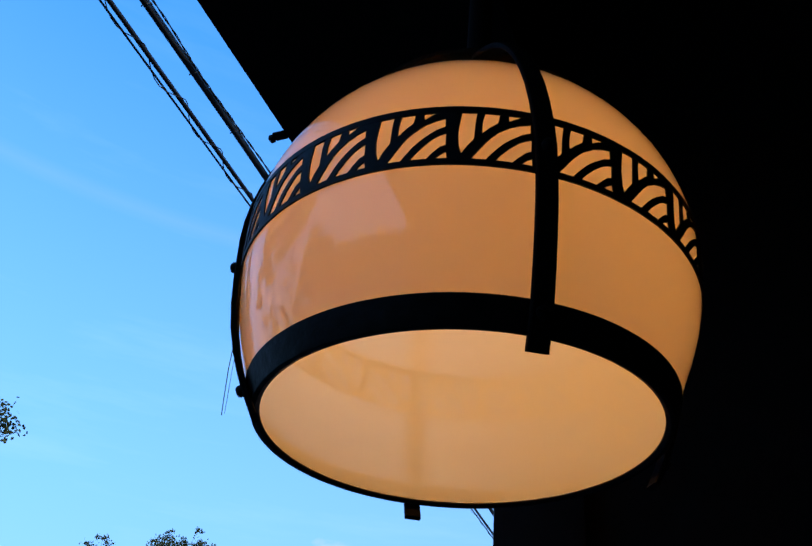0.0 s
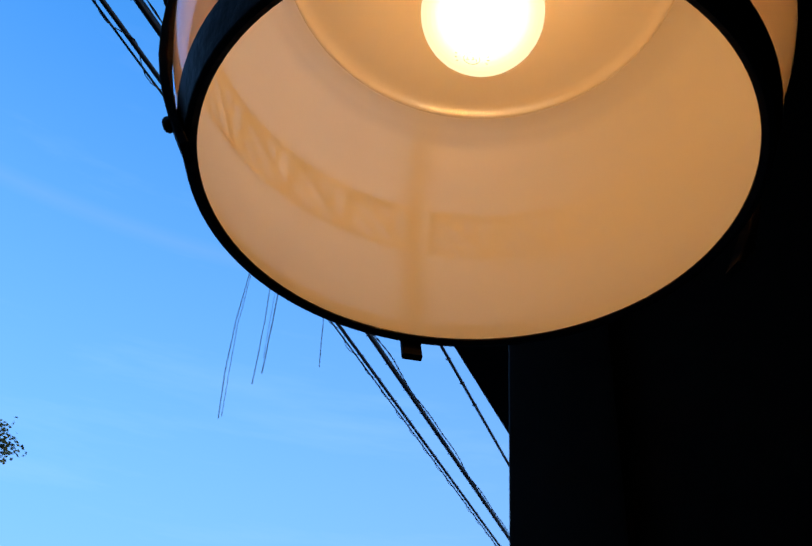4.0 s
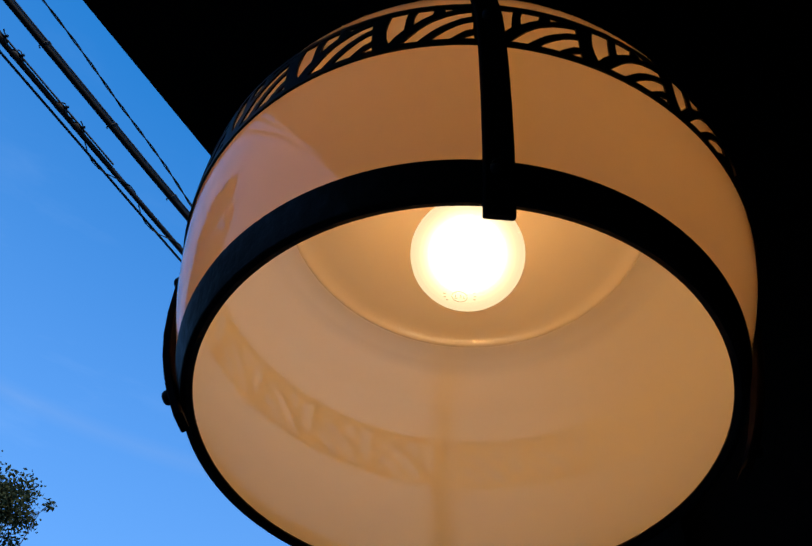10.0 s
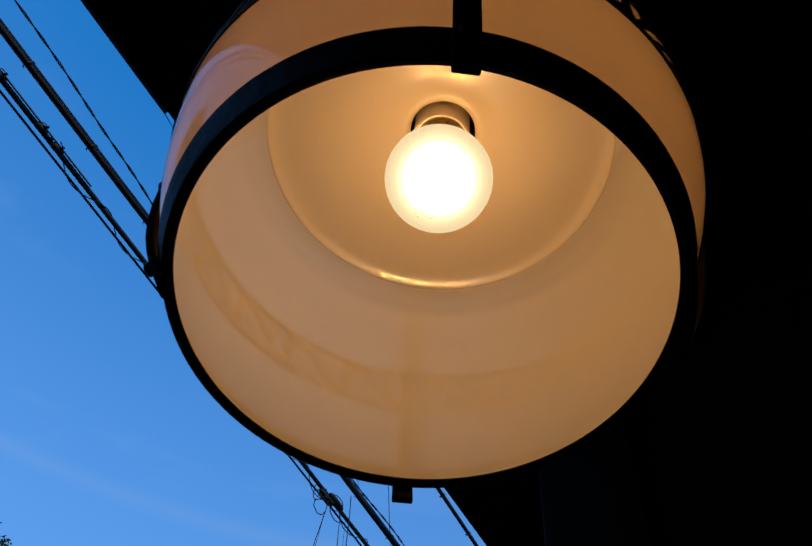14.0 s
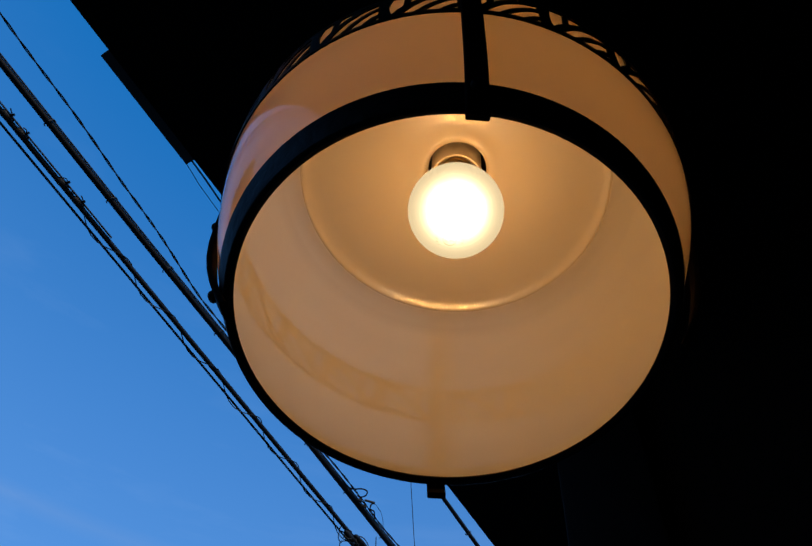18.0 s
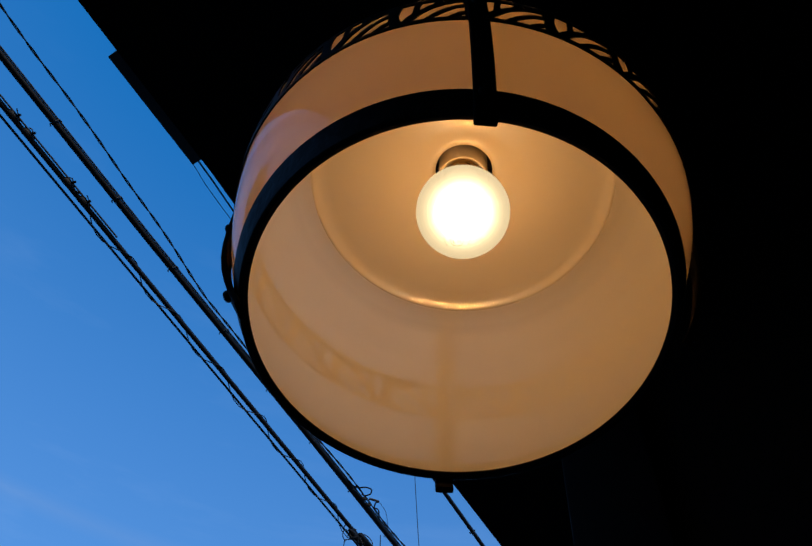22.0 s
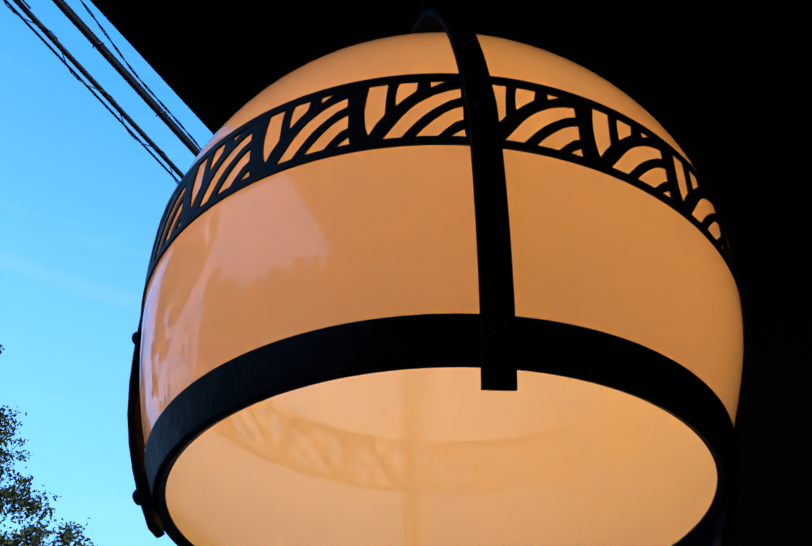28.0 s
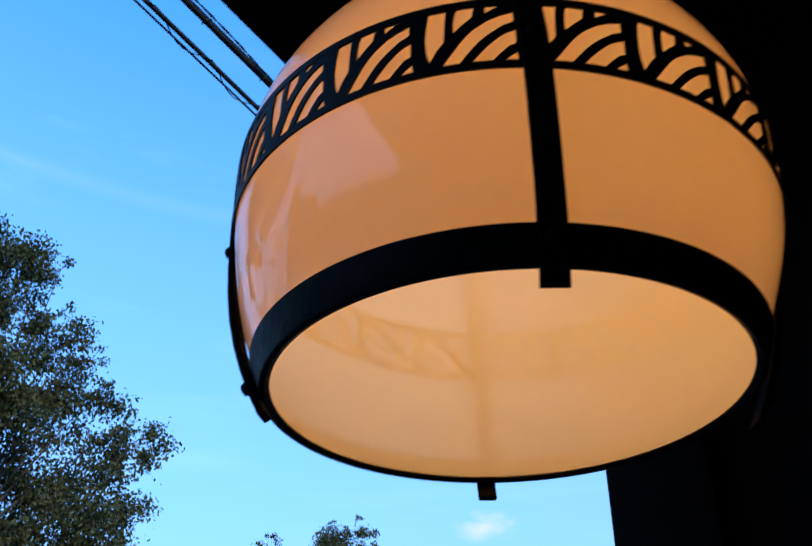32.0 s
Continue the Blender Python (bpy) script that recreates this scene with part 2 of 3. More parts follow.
def leaf_material(name, colour, through):
    m = bpy.data.materials.new(name)
    m.use_nodes = True
    n, l = m.node_tree.nodes, m.node_tree.links
    n.remove(n["Principled BSDF"])
    geo, hue = n.new("ShaderNodeNewGeometry"), n.new("ShaderNodeHueSaturation")
    ra = n.new("ShaderNodeMapRange")
    ra.inputs[3].default_value, ra.inputs[4].default_value = 0.4, 1.7
    l.new(geo.outputs["Random Per Island"], ra.inputs[0])
    hue.inputs["Color"].default_value = (*colour, 1)
    l.new(ra.outputs[0], hue.inputs["Value"])
    d, t, mix = n.new("ShaderNodeBsdfDiffuse"), n.new("ShaderNodeBsdfTranslucent"), n.new("ShaderNodeMixShader")
    l.new(hue.outputs[0], d.inputs[0]), l.new(hue.outputs[0], t.inputs[0])
    mix.inputs[0].default_value = through
    l.new(d.outputs[0], mix.inputs[1]), l.new(t.outputs[0], mix.inputs[2])
    l.new(mix.outputs[0], n["Material Output"].inputs[0])
    return m


OPAL_BODY, OPAL_MIX = (0.94, 0.92, 0.85), 0.65
OPAL, OPAL_IN, OPAL_DISH = opal("opal glass", (0.96, 0.75, 0.50)), opal("satin opal glass", (0.98, 0.95, 0.92), 0.02, 0.1), opal("glazed opal glass", (0.86, 0.82, 0.74), 0.8, 0.04)
INK = frosted("faint stamp ink", (0.5, 0.2, 0.05), 0.5, 0.45)
LEAF = leaf_material("leaves", (0.058, 0.066, 0.030), 0.3)


# ---- helpers ----
def from_bm(name, bm, mat, parent=None, label="", smooth=0.6):
    bmesh.ops.recalc_face_normals(bm, faces=bm.faces)
    me = bpy.data.meshes.new(name)
    for f in bm.faces:
        f.smooth = smooth > 0
    if smooth > 0:
        for e in bm.edges:
            e.smooth = len(e.link_faces) == 2 and e.calc_face_angle(0) < smooth
    bm.to_mesh(me)
    bm.free()
    if mat:
        me.materials.append(mat)
    ob = new(name, me)
    if parent:
        ob.parent = parent
    if label:
        tagged(ob, label)
    return ob


def part(name, bm, mat, parent, label="", smooth=0.6):
    return from_bm(name, bm, mat, parent, label, smooth)


def lathe(profile, steps=96, closed=True, a0=0.0, a1=2 * math.pi):
    """Turns (r, z) points round the z axis."""
    bm = bmesh.new()
    full = abs(a1 - a0 - 2 * math.pi) < 1e-6
    count = steps if full else steps + 1
    rings = []
    for r, z in profile:
        if r < 1e-6:
            v = bm.verts.new((0, 0, z))
            rings.append([v] * count)
        else:
            rings.append([bm.verts.new((r * math.sin(a0 + (a1 - a0) * i / steps), -r * math.cos(a0 + (a1 - a0) * i / steps), z)) for i in range(count)])
    pairs = list(zip(rings, rings[1:])) + ([(rings[-1], rings[0])] if closed else [])
    for p, q in pairs:
        for i in range(steps):
            j = (i + 1) % count
            vs = []
            for v in (p[i], p[j], q[j], q[i]):
                if v not in vs:
                    vs.append(v)
            if len(vs) > 2:
                bm.faces.new(vs)
    if not full and closed:
        for k in (0, count - 1):
            bm.faces.new([r[k] for r in rings])
    return bm


def box(x0, y0, z0, x1, y1, z1, bevel=0.0, bm=None):
    bm = bm or bmesh.new()
    m = Matrix.LocRotScale(((x0 + x1) / 2, (y0 + y1) / 2, (z0 + z1) / 2), None, (x1 - x0, y1 - y0, z1 - z0))
    vs = bmesh.ops.create_cube(bm, size=1, matrix=m)["verts"]
    if bevel:
        es = {e for v in vs for e in v.link_edges}
        bmesh.ops.bevel(bm, geom=list(es), offset=bevel, segments=2, affect="EDGES", profile=0.5)
    return bm


def tube(points, radius, sides=8, bm=None, ends=True):
    """A round bar along a line of points."""
    bm = bm or bmesh.new()
    pts = [Vector(p) for p in points]
    prev = None
    side = None
    for i, p in enumerate(pts):
        d = (pts[min(i + 1, len(pts) - 1)] - pts[max(i - 1, 0)]).normalized()
        if side is None:
            side = d.orthogonal().normalized()
        side = (side - d * side.dot(d)).normalized()
        up = d.cross(side)
        r = radius[i] if isinstance(radius, (list, tuple)) else radius
        ring = [bm.verts.new(p + r * (math.cos(2 * math.pi * k / sides) * side + math.sin(2 * math.pi * k / sides) * up)) for k in range(sides)]
        if prev:
            for k in range(sides):
                bm.faces.new((prev[k], prev[(k + 1) % sides], ring[(k + 1) % sides], ring[k]))
        elif ends:
            bm.faces.new(ring)
        prev = ring
    if ends:
        bm.faces.new(prev)
    return bm


def group_root(name, place=(0, 0, 0), turn=0.0):
    ob = new(name)
    ob.empty_display_size = 0.05
    ob.matrix_world = pose(*place, 0, 0, turn)
    return ob


# ---- the lantern ----
# the iron frame hangs a little askew of the glass
FRAME = Matrix.Translation((0, 0, 0.0112)) @ pose(0, 0, 0, -0.6, -1.6, 0) @ Matrix.Translation((0, 0, -0.012))
lantern = tagged(group_root("hanging_lantern", (0, 0, BASE)), "round lit lantern of white opal glass in black iron frame", "lantern")


def glass_radius(z):
    """Outer radius of the globe at height z over the strap tips."""
    q = abs((z - 0.1325) / (0.2149 if z < 0.1325 else 0.1489))
    return 0.157 * (1 - q ** 1.917) ** (1 / 1.917)


def globe():
    zs = [0.0128 + (0.266 - 0.0128) * i / 40 for i in range(41)]
    outer = [(glass_radius(z), z) for z in zs] + [(0.056, 0.2695), (0.045, 0.2710)]
    inner = [(glass_radius(z) - 0.0014 - 0.0009 * min(max((0.10 - z) / 0.07, 0), 1), z - 0.0014 * max(0, (z - 0.15) / 0.116) ** 2) for z in reversed(zs) if z < 0.262]
    shoulder = [(0.1206, 0.2060), (0.1202, 0.2012), (0.1208, 0.2002), (0.1227, 0.1998), (0.1258, 0.1987), (0.1290, 0.1970), (0.1318, 0.1949), (0.1346, 0.1923), (0.1373, 0.1904), (0.1400, 0.1864), (0.1426, 0.1818), (0.1450, 0.1772), (0.1470, 0.1728)]
    wall = [(0.045, 0.2675), (0.056, 0.2660)] + [p for p in inner if p[1] > 0.214] + shoulder + [p for p in inner if p[1] < 0.1685]
    wall[-1] = (wall[-1][0], 0.0134)
    return lathe(outer + wall, 128)


glass = part("glass_globe", globe(), OPAL, lantern, "glossy white opal glass globe, open below", 0.9)
GLASS = Matrix.Translation((0, 0, 0.0985)) @ pose(0, 0, 0, 0, 0.8, 0) @ Matrix.Translation((0, 0, -0.1))  # the glass hangs slightly tilted
glass.data.materials.append(OPAL_IN)
for f in glass.data.polygons:  # the inner skin is satin
    c = f.center
    f.material_index = 1 if math.hypot(c.x, c.y) < glass_radius(min(max(c.z, 0.0128), 0.266)) - 0.0007 and c.z < 0.266 else 0
for v in glass.data.vertices:  # its mouth sits level in the ring
    k = min(max((v.co.z - 0.03) / 0.06, 0), 1)
    v.co = (FRAME @ v.co).lerp(GLASS @ v.co, k * k * (3 - 2 * k))

ring_profile = [(0.1296, 0.0098), (0.1301, 0.0102), (0.1362, 0.0256), (0.1362, 0.0262), (0.1357, 0.0262), (0.1355, 0.0256), (0.1294, 0.0124), (0.1246, 0.0123), (0.1246, 0.0115), (0.1272, 0.0098)]
part("bottom_ring", lathe(ring_profile, 128), IRON, lantern, "black iron ring round the mouth", 0.5).matrix_local = FRAME

STRAP = [(0.1272, 0.0), (0.1316, 0.0085), (0.1358, 0.0170), (0.1402, 0.0275), (0.1450, 0.041), (0.1502, 0.0575), (0.1550, 0.075), (0.1588, 0.093), (0.1610, 0.110), (0.1620, 0.126), (0.1618, 0.142), (0.1600, 0.158), (0.1564, 0.174), (0.1514, 0.189), (0.1448, 0.203), (0.1362, 0.217), (0.1244, 0.231), (0.1090, 0.245), (0.0985, 0.2530), (0.0900, 0.2590)]


def hug(z):
    """How much closer the street-side bar lies to the glass at height z."""
    k = min(max((z - 0.04) / 0.075, 0), 1)
    return -0.0014 + 0.0056 * k * k * (3 - 2 * k) + 0.0008 * max(0, min((z - 0.12) / 0.08, 1))


def strap(bend=0.0, close=False):
    """A flat iron bar bent round the globe, 12 mm wide and 4 mm thick, standing in front (-y)."""
    bm = bmesh.new()
    w, th, c = 0.006, 0.004, 0.0007
    section = [(-w + c, 0), (w - c, 0), (w, c), (w, th - c), (w - c, th), (-w + c, th), (-w, th - c), (-w, c)]
    prev = None
    line = [(r - hug(z), z) for r, z in STRAP] if close else STRAP
    for i, (r, z) in enumerate(line):
        (r0, z0), (r1, z1) = line[max(i - 1, 0)], line[min(i + 1, len(line) - 1)]
        d = Vector((r1 - r0, z1 - z0)).normalized()
        nr, nz = d.y, -d.x  # outward
        ring = [bm.verts.new((x - bend * max(0, (z - 0.11) / 0.14), -(r - 0.002 + o * nr), z + o * nz)) for x, o in section]
        if prev:
            for k in range(8):
                bm.faces.new((prev[k], prev[(k + 1) % 8], ring[(k + 1) % 8], ring[k]))
        else:
            bm.faces.new(ring)
        prev = ring
    bm.faces.new(prev)
    return bm


def bolt(r=0.0038, h=0.0038):
    """A domed screw head with a slot across it."""
    bm = lathe([(0.0, h * 0.5), (r * 0.97, h * 0.5), (r, -0.001), (0, -0.001)], 16, closed=False)
    for s in (1, -1):
        half = lathe([(0.0, h), (r * 0.45, h * 0.95), (r * 0.8, h * 0.78), (r, h * 0.45), (r, 0), (0, 0)], 16, closed=False)
        bmesh.ops.bisect_plane(half, geom=half.verts[:] + half.edges[:] + half.faces[:], plane_co=(0.0006 * s, 0, 0), plane_no=(-s, 0, 0), clear_outer=True)
        bmesh.ops.holes_fill(half, edges=[e for e in half.edges if len(e.link_faces) == 1], sides=0)
        me = bpy.data.meshes.new("half")
        half.to_mesh(me)
        half.free()
        bm.from_mesh(me)
        bpy.data.meshes.remove(me)
    return bm


strap_mesh = bolt_mesh = None
for q in range(4):
    if q != 2:  # the front bar is bent a little sideways at the top
        s = part("strap", strap((0.0065, 0, 0, 0)[q], q == 3), MATT, lantern, "flat black iron bar bent round the globe", 0.5)
        strap_mesh = s.data if q == 1 else strap_mesh
    else:
        s = new("strap", strap_mesh)
        s.parent = lantern
        tagged(s, "flat black iron bar bent round the globe")
    s.matrix_local = pose((-0.0010, 0.0036, 0, 0.0028)[q], (0, 0, 0.0012, 0)[q], 0) @ FRAME @ pose(0, 0, (0.0020, 0.0, 0.0, 0.0)[q], 0, (-2.3, 0, 0, 0)[q], (0.4, 89.0, 177.6, 268.8)[q]) @ pose(0, 0, 0, (0, 1.2, 0, 0)[q]) @ pose(0, -0.158, 0, 0, 0, (0, 0, 0, -12)[q]) @ pose(0, 0.158, 0)
    for r, z, lean in ((0.1374, 0.0160, 26), (0.1632, 0.1060, 5)):
        if bolt_mesh is None:
            b = part("bolt", bolt(), IRON, s, "domed bolt head")
            bolt_mesh = b.data
        else:
            b = new("bolt", bolt_mesh)
            b.parent = s
            tagged(b, "domed bolt head")
        b.matrix_local = pose(0, -r + (hug(z) if q == 3 else 0), z, 90 + lean, 0, 0) @ pose(0, 0, 0, 0, 0, 75 + 37 * q)

# the openwork band: five cut motifs between each two straps
STEP, FIRST, BZ0, BZ1 = radians(17.05), radians(-1.7), 0.0990, 0.1325
HOLES = [
    [(0.097, 1.0), (0.184, 1.0), (0.272, 1.0), (0.258, 0.76), (0.252, 0.41), (0.176, 0.26), (0.116, 0.10), (0.083, 0.27), (0.067, 0.52), (0.077, 0.75)],
    [(0.372, 1.0), (0.457, 1.0), (0.540, 1.0), (0.520, 0.79), (0.429, 0.67), (0.344, 0.54), (0.342, 0.74), (0.352, 0.88)],
    [(0.645, 0.99), (0.734, 0.995), (0.815, 0.995), (0.733, 0.93), (0.649, 0.85)],
    [(0.224, 0.0), (0.297, 0.15), (0.401, 0.37), (0.468, 0.49), (0.536, 0.59), (0.671, 0.73), (0.793, 0.81), (0.905, 0.86), (0.909, 0.76), (0.912, 0.67), (0.806, 0.60), (0.670, 0.45), (0.600, 0.36), (0.536, 0.26), (0.447, 0.10), (0.395, 0.0)],
    [(0.506, 0.0), (0.580, 0.14), (0.669, 0.28), (0.774, 0.42), (0.850, 0.49), (0.925, 0.53), (0.927, 0.41), (0.928, 0.28), (0.861, 0.24), (0.771, 0.11), (0.704, 0.0)],
    [(0.802, 0.0), (0.874, 0.09), (0.936, 0.15), (0.944, 0.08), (0.953, 0.0), (0.880, 0.0)],
]


def on_band(u, z, lift):
    r = glass_radius(z) + lift
    a = u * STEP
    return Vector((r * math.sin(a), -r * math.cos(a), z))


def motif():
    flat = bmesh.new()

    def loop(pts):
        vs = [flat.verts.new((u, v, 0)) for u, v in pts]
        for a, b in zip(vs, vs[1:] + vs[:1]):
            flat.edges.new((a, b))

    n = 24
    loop([(i / n, -0.03) for i in range(n)] + [(1, -0.03 + 1.06 * i / n) for i in range(n)] + [(1 - i / n, 1.03) for i in range(n)] + [(0, 1.03 - 1.06 * i / n) for i in range(n)])
    for h in HOLES:
        loop([(u, min(max(v, 0.0), 1.0)) for u, v in h])
    bmesh.ops.triangle_fill(flat, use_beauty=True, use_dissolve=False, edges=flat.edges[:])
    bm = bmesh.new()
    top, low = {}, {}
    for v in flat.verts:
        z = BZ0 + v.co.y * (BZ1 - BZ0)
        top[v], low[v] = bm.verts.new(on_band(v.co.x, z, 0.0011)), bm.verts.new(on_band(v.co.x, z, 0.0002))
    for f in flat.faces:
        bm.faces.new([top[v] for v in f.verts])
        bm.faces.new([low[v] for v in reversed(f.verts)])
    for e in flat.edges:
        if len(e.link_faces) == 1:
            a, b = e.verts
            bm.faces.new((top[a], top[b], low[b], low[a]))
    flat.free()
    return bm


def rail(z0, z1):
    prof = [(glass_radius(z0) + 0.0002, z0), (glass_radius(z0) + 0.0013, z0), (glass_radius(z1) + 0.0013, z1), (glass_radius(z1) + 0.0002, z1)]
    return lathe(prof, 32, True, FIRST - STEP * 0.03, FIRST + STEP * 5.05)


band_meshes = {}
for q in range(4):
    band = new("openwork_band")
    band.parent = lantern
    band.empty_display_size = 0.02
    band.matrix_local = GLASS @ pose(0, 0, 0, 0, 0, 90 * q + (-1.4, 0.5, 0.5, 2.6)[q])
    tagged(band, "cut black sheet-iron band of wave-like arcs")
    for z0, z1 in ((0.0955, 0.0992), (0.1323, 0.1372)):
        key = ("rail", z0)
        if key not in band_meshes:
            band_meshes[key] = part("rail", rail(z0, z1), STRIP, band).data
        else:
            new("rail", band_meshes[key]).parent = band
    for k in range(5):
        if "motif" not in band_meshes:
            ob = part("wave_motif", motif(), STRIP, band)
            band_meshes["motif"] = ob.data
        else:
            ob = new("wave_motif", band_meshes["motif"])
            ob.parent = band
        ob.matrix_local = pose(0, 0, 0, 0, 0, math.degrees(FIRST + STEP * k))

# top of the frame and its hanging stem
part("top_cap", lathe([(0.0, 0.2830), (0.03, 0.2830), (0.070, 0.2765), (0.098, 0.2635), (0.1000, 0.2610), (0.0980, 0.2598), (0.060, 0.2735), (0.030, 0.2755), (0.0, 0.2755)], 64, False), IRON, lantern, "black iron cap")
part("stem", lathe([(0.0, 0.52), (0.011, 0.52), (0.011, 0.317), (0.018, 0.314), (0.018, 0.291), (0.013, 0.288), (0.013, 0.2832), (0.0, 0.2832)], 24, False), SHADE_IRON, lantern, "iron hanging stem")
part("canopy", lathe([(0.0, 0.797), (0.055, 0.797), (0.055, 0.785), (0.03, 0.77), (0.011, 0.765), (0.011, 0.521), (0.0, 0.521)], 32, False), SHADE_IRON, lantern, "iron canopy under the soffit")
# a shallow opal dish closes the top from inside; the socket sits in its hole
dish_profile = [(0.0250, 0.2275), (0.0236, 0.2258), (0.0232, 0.2236), (0.0240, 0.2216), (0.0262, 0.2204), (0.0292, 0.2202), (0.0325, 0.2211), (0.0370, 0.2221), (0.0440, 0.2222), (0.0600, 0.2198), (0.0800, 0.2160), (0.0980, 0.2118), (0.1080, 0.2090), (0.1135, 0.2066), (0.1162, 0.2044), (0.1178, 0.2024), (0.1188, 0.2010), (0.1196, 0.2002), (0.1205, 0.1999), (0.1213, 0.2001), (0.1218, 0.2012), (0.1219, 0.2026), (0.1216, 0.2060), (0.1190, 0.2092), (0.1100, 0.2112), (0.0980, 0.2140), (0.0800, 0.2188), (0.0600, 0.2226), (0.0440, 0.2252), (0.0340, 0.2266)]
OFF = (0.0030, -0.0010)
dish = lathe(dish_profile, 128)
for v in dish.verts:  # the socket hole sits a little off centre
    k = min(max((0.08 - math.hypot(v.co.x, v.co.y)) / 0.05, 0), 1)
    v.co.x, v.co.y = v.co.x + (OFF[0] - 0.0012) * k, v.co.y + (OFF[1] - 0.0010) * k
part("reflector_dish", dish, OPAL_DISH, lantern, "white opal reflector dish round the socket", 0.9).matrix_local = GLASS
socket = part("socket", lathe([(0.0, 0.2460), (0.0202, 0.2460), (0.0202, 0.2092), (0.0200, 0.2076), (0.0194, 0.2070), (0.0184, 0.2080), (0.0176, 0.2105), (0.0168, 0.228), (0.0, 0.228)], 48, False), PORCELAIN, lantern, "white porcelain bulb socket")
socket.location = (*OFF, 0)

# ---- the bulb ----
BULB_TINT, BULB_CORE, BULB_RIM = (1.0, 0.76, 0.42), (1.0, 0.37, 0.055), 0.6
BULB_LAYERS = ((0.0320, 1.4, 0.88), (0.0295, 3.0, 0.88), (0.0270, 6.0, 0.88), (0.0245, 12.0, 0.88), (0.0222, 24.0, 0.88), (0.0200, 50.0, 0.88), (0.0178, 110.0, 0.6), (0.0150, 190.0, 0.0))  # radius, glow, clearness
bulb = tagged(group_root("light_bulb", (*OFF, BASE)), "frosted globe bulb glowing warm white in its socket", "light bulb")
BC, BR = 0.1505, 0.035


def bulb_shape(r):
    pts = [(r * math.sin(a), BC - r * math.cos(a)) for a in [math.pi * 0.86 * i / 24 for i in range(25)]]
    return pts


neck = [(0.0140, 0.1885), (0.0134, 0.196), (0.0132, 0.2035), (0.0, 0.2035)]
part("glass_bulb", lathe([(r if i else 0.0, z) for i, (r, z) in enumerate(bulb_shape(BR))] + neck, 48, False), frosted("frosted glass", BULB_TINT, BULB_RIM, 0.25), bulb, "frosted white glass, glowing", 3)
for r, glow, clear in BULB_LAYERS:
    part("inner_glow", lathe([(r * math.sin(math.pi * i / 16) if 0 < i < 16 else 0.0, BC - r * math.cos(math.pi * i / 16)) for i in range(17)], 32, False), frosted("glowing core", BULB_CORE if r < 0.019 else BULB_TINT, glow, clear), bulb, "bright glowing core", 3)
part("screw_base", lathe([(0.0, 0.223), (0.009, 0.223), (0.0128, 0.219), (0.0135, 0.2165), (0.0128, 0.2145), (0.0135, 0.212), (0.0128, 0.2095), (0.0135, 0.207), (0.0132, 0.2036), (0.0, 0.2036)], 32, False), BRASS, bulb, "screw base")



def stamp():
    """The printed mark under the bulb: a ring with bars in it, and a row of bars beside it."""
    down = Vector((-0.0032, 0.0054, -0.0305)).normalized()
    side = down.cross(Vector((0, 1, 0.2))).normalized()
    up = side.cross(down)
    c = Vector((0, 0, BC))

    def on(u, v):
        return c + (down * BR + side * u + up * v).normalized() * (BR + 0.00025)

    bm = tube([on(0.0045 * math.cos(a), 0.0045 * math.sin(a)) for a in [2 * math.pi * i / 28 for i in range(29)]], 0.00016, 4)
    for u0, v0, u1, v1 in ((-0.0024, -0.0012, -0.0024, 0.002), (-0.0024, 0.002, -0.001, 0.0012), (0.0002, -0.0016, 0.0012, -0.0004), (0.0012, -0.0004, 0.0004, 0.0008), (0.0022, -0.001, 0.0030, 0.0008)):
        tube([on(u0, v0), on((u0 + u1) / 2, (v0 + v1) / 2), on(u1, v1)], 0.00018, 4, bm)
    for k in range(7):
        a = radians(140 + 18 * k) if k < 3 else radians(-100 + 18 * k)
        tube([on(0.0085 * math.cos(a), 0.0085 * math.sin(a)), on(0.0100 * math.cos(a), 0.0100 * math.sin(a))], 0.0002, 4, bm)
    return part("bulb_mark", bm, INK, bulb, "faint grey printed ring and bars")


stamp()

# ---- eave, post and wall ----
AZ = radians(35.49)
ALONG, ACROSS = Vector((math.sin(AZ), math.cos(AZ), 0)), Vector((math.cos(AZ), -math.sin(AZ), 0))
EZ = BASE + 0.798


def street(name, mat, a0, a1, o0, o1, z0, z1, label, category="", bevel=0.0, kind="structure", parent=None):
    """A box laid along the street: a along it, o across (minus: towards the street)."""
    ob = from_bm(name, box(a0, o0, z0, a1, o1, z1, bevel), mat, parent, "", 0.5)
    m = Matrix((( *ALONG, 0), (*ACROSS, 0), (0, 0, 1, 0), (0, 0, 0, 1))).transposed()
    if parent:
        ob.matrix_parent_inverse = Matrix()
        ob.matrix_basis = m
    else:
        ob.matrix_world = m
        tagged(ob, label, category, kind=kind)
    return ob


street("ceiling", BOARD, -4, 9, -0.486, 3.2, EZ, EZ + 0.10, "wooden soffit under the eave, coloured shade-dark")
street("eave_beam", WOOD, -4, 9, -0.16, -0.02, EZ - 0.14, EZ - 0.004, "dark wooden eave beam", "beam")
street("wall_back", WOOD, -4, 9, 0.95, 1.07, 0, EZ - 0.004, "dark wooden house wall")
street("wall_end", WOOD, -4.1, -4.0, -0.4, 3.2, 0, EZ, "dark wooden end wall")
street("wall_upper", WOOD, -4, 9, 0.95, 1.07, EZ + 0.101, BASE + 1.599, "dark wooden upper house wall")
# added panel, stands in for the unlit depth right of the post
street("shade_panel", WOOD, 0.475, 0.525, -0.05, 0.945, 0, EZ - 0.145, "added dark wooden panel filling the black beyond the post")
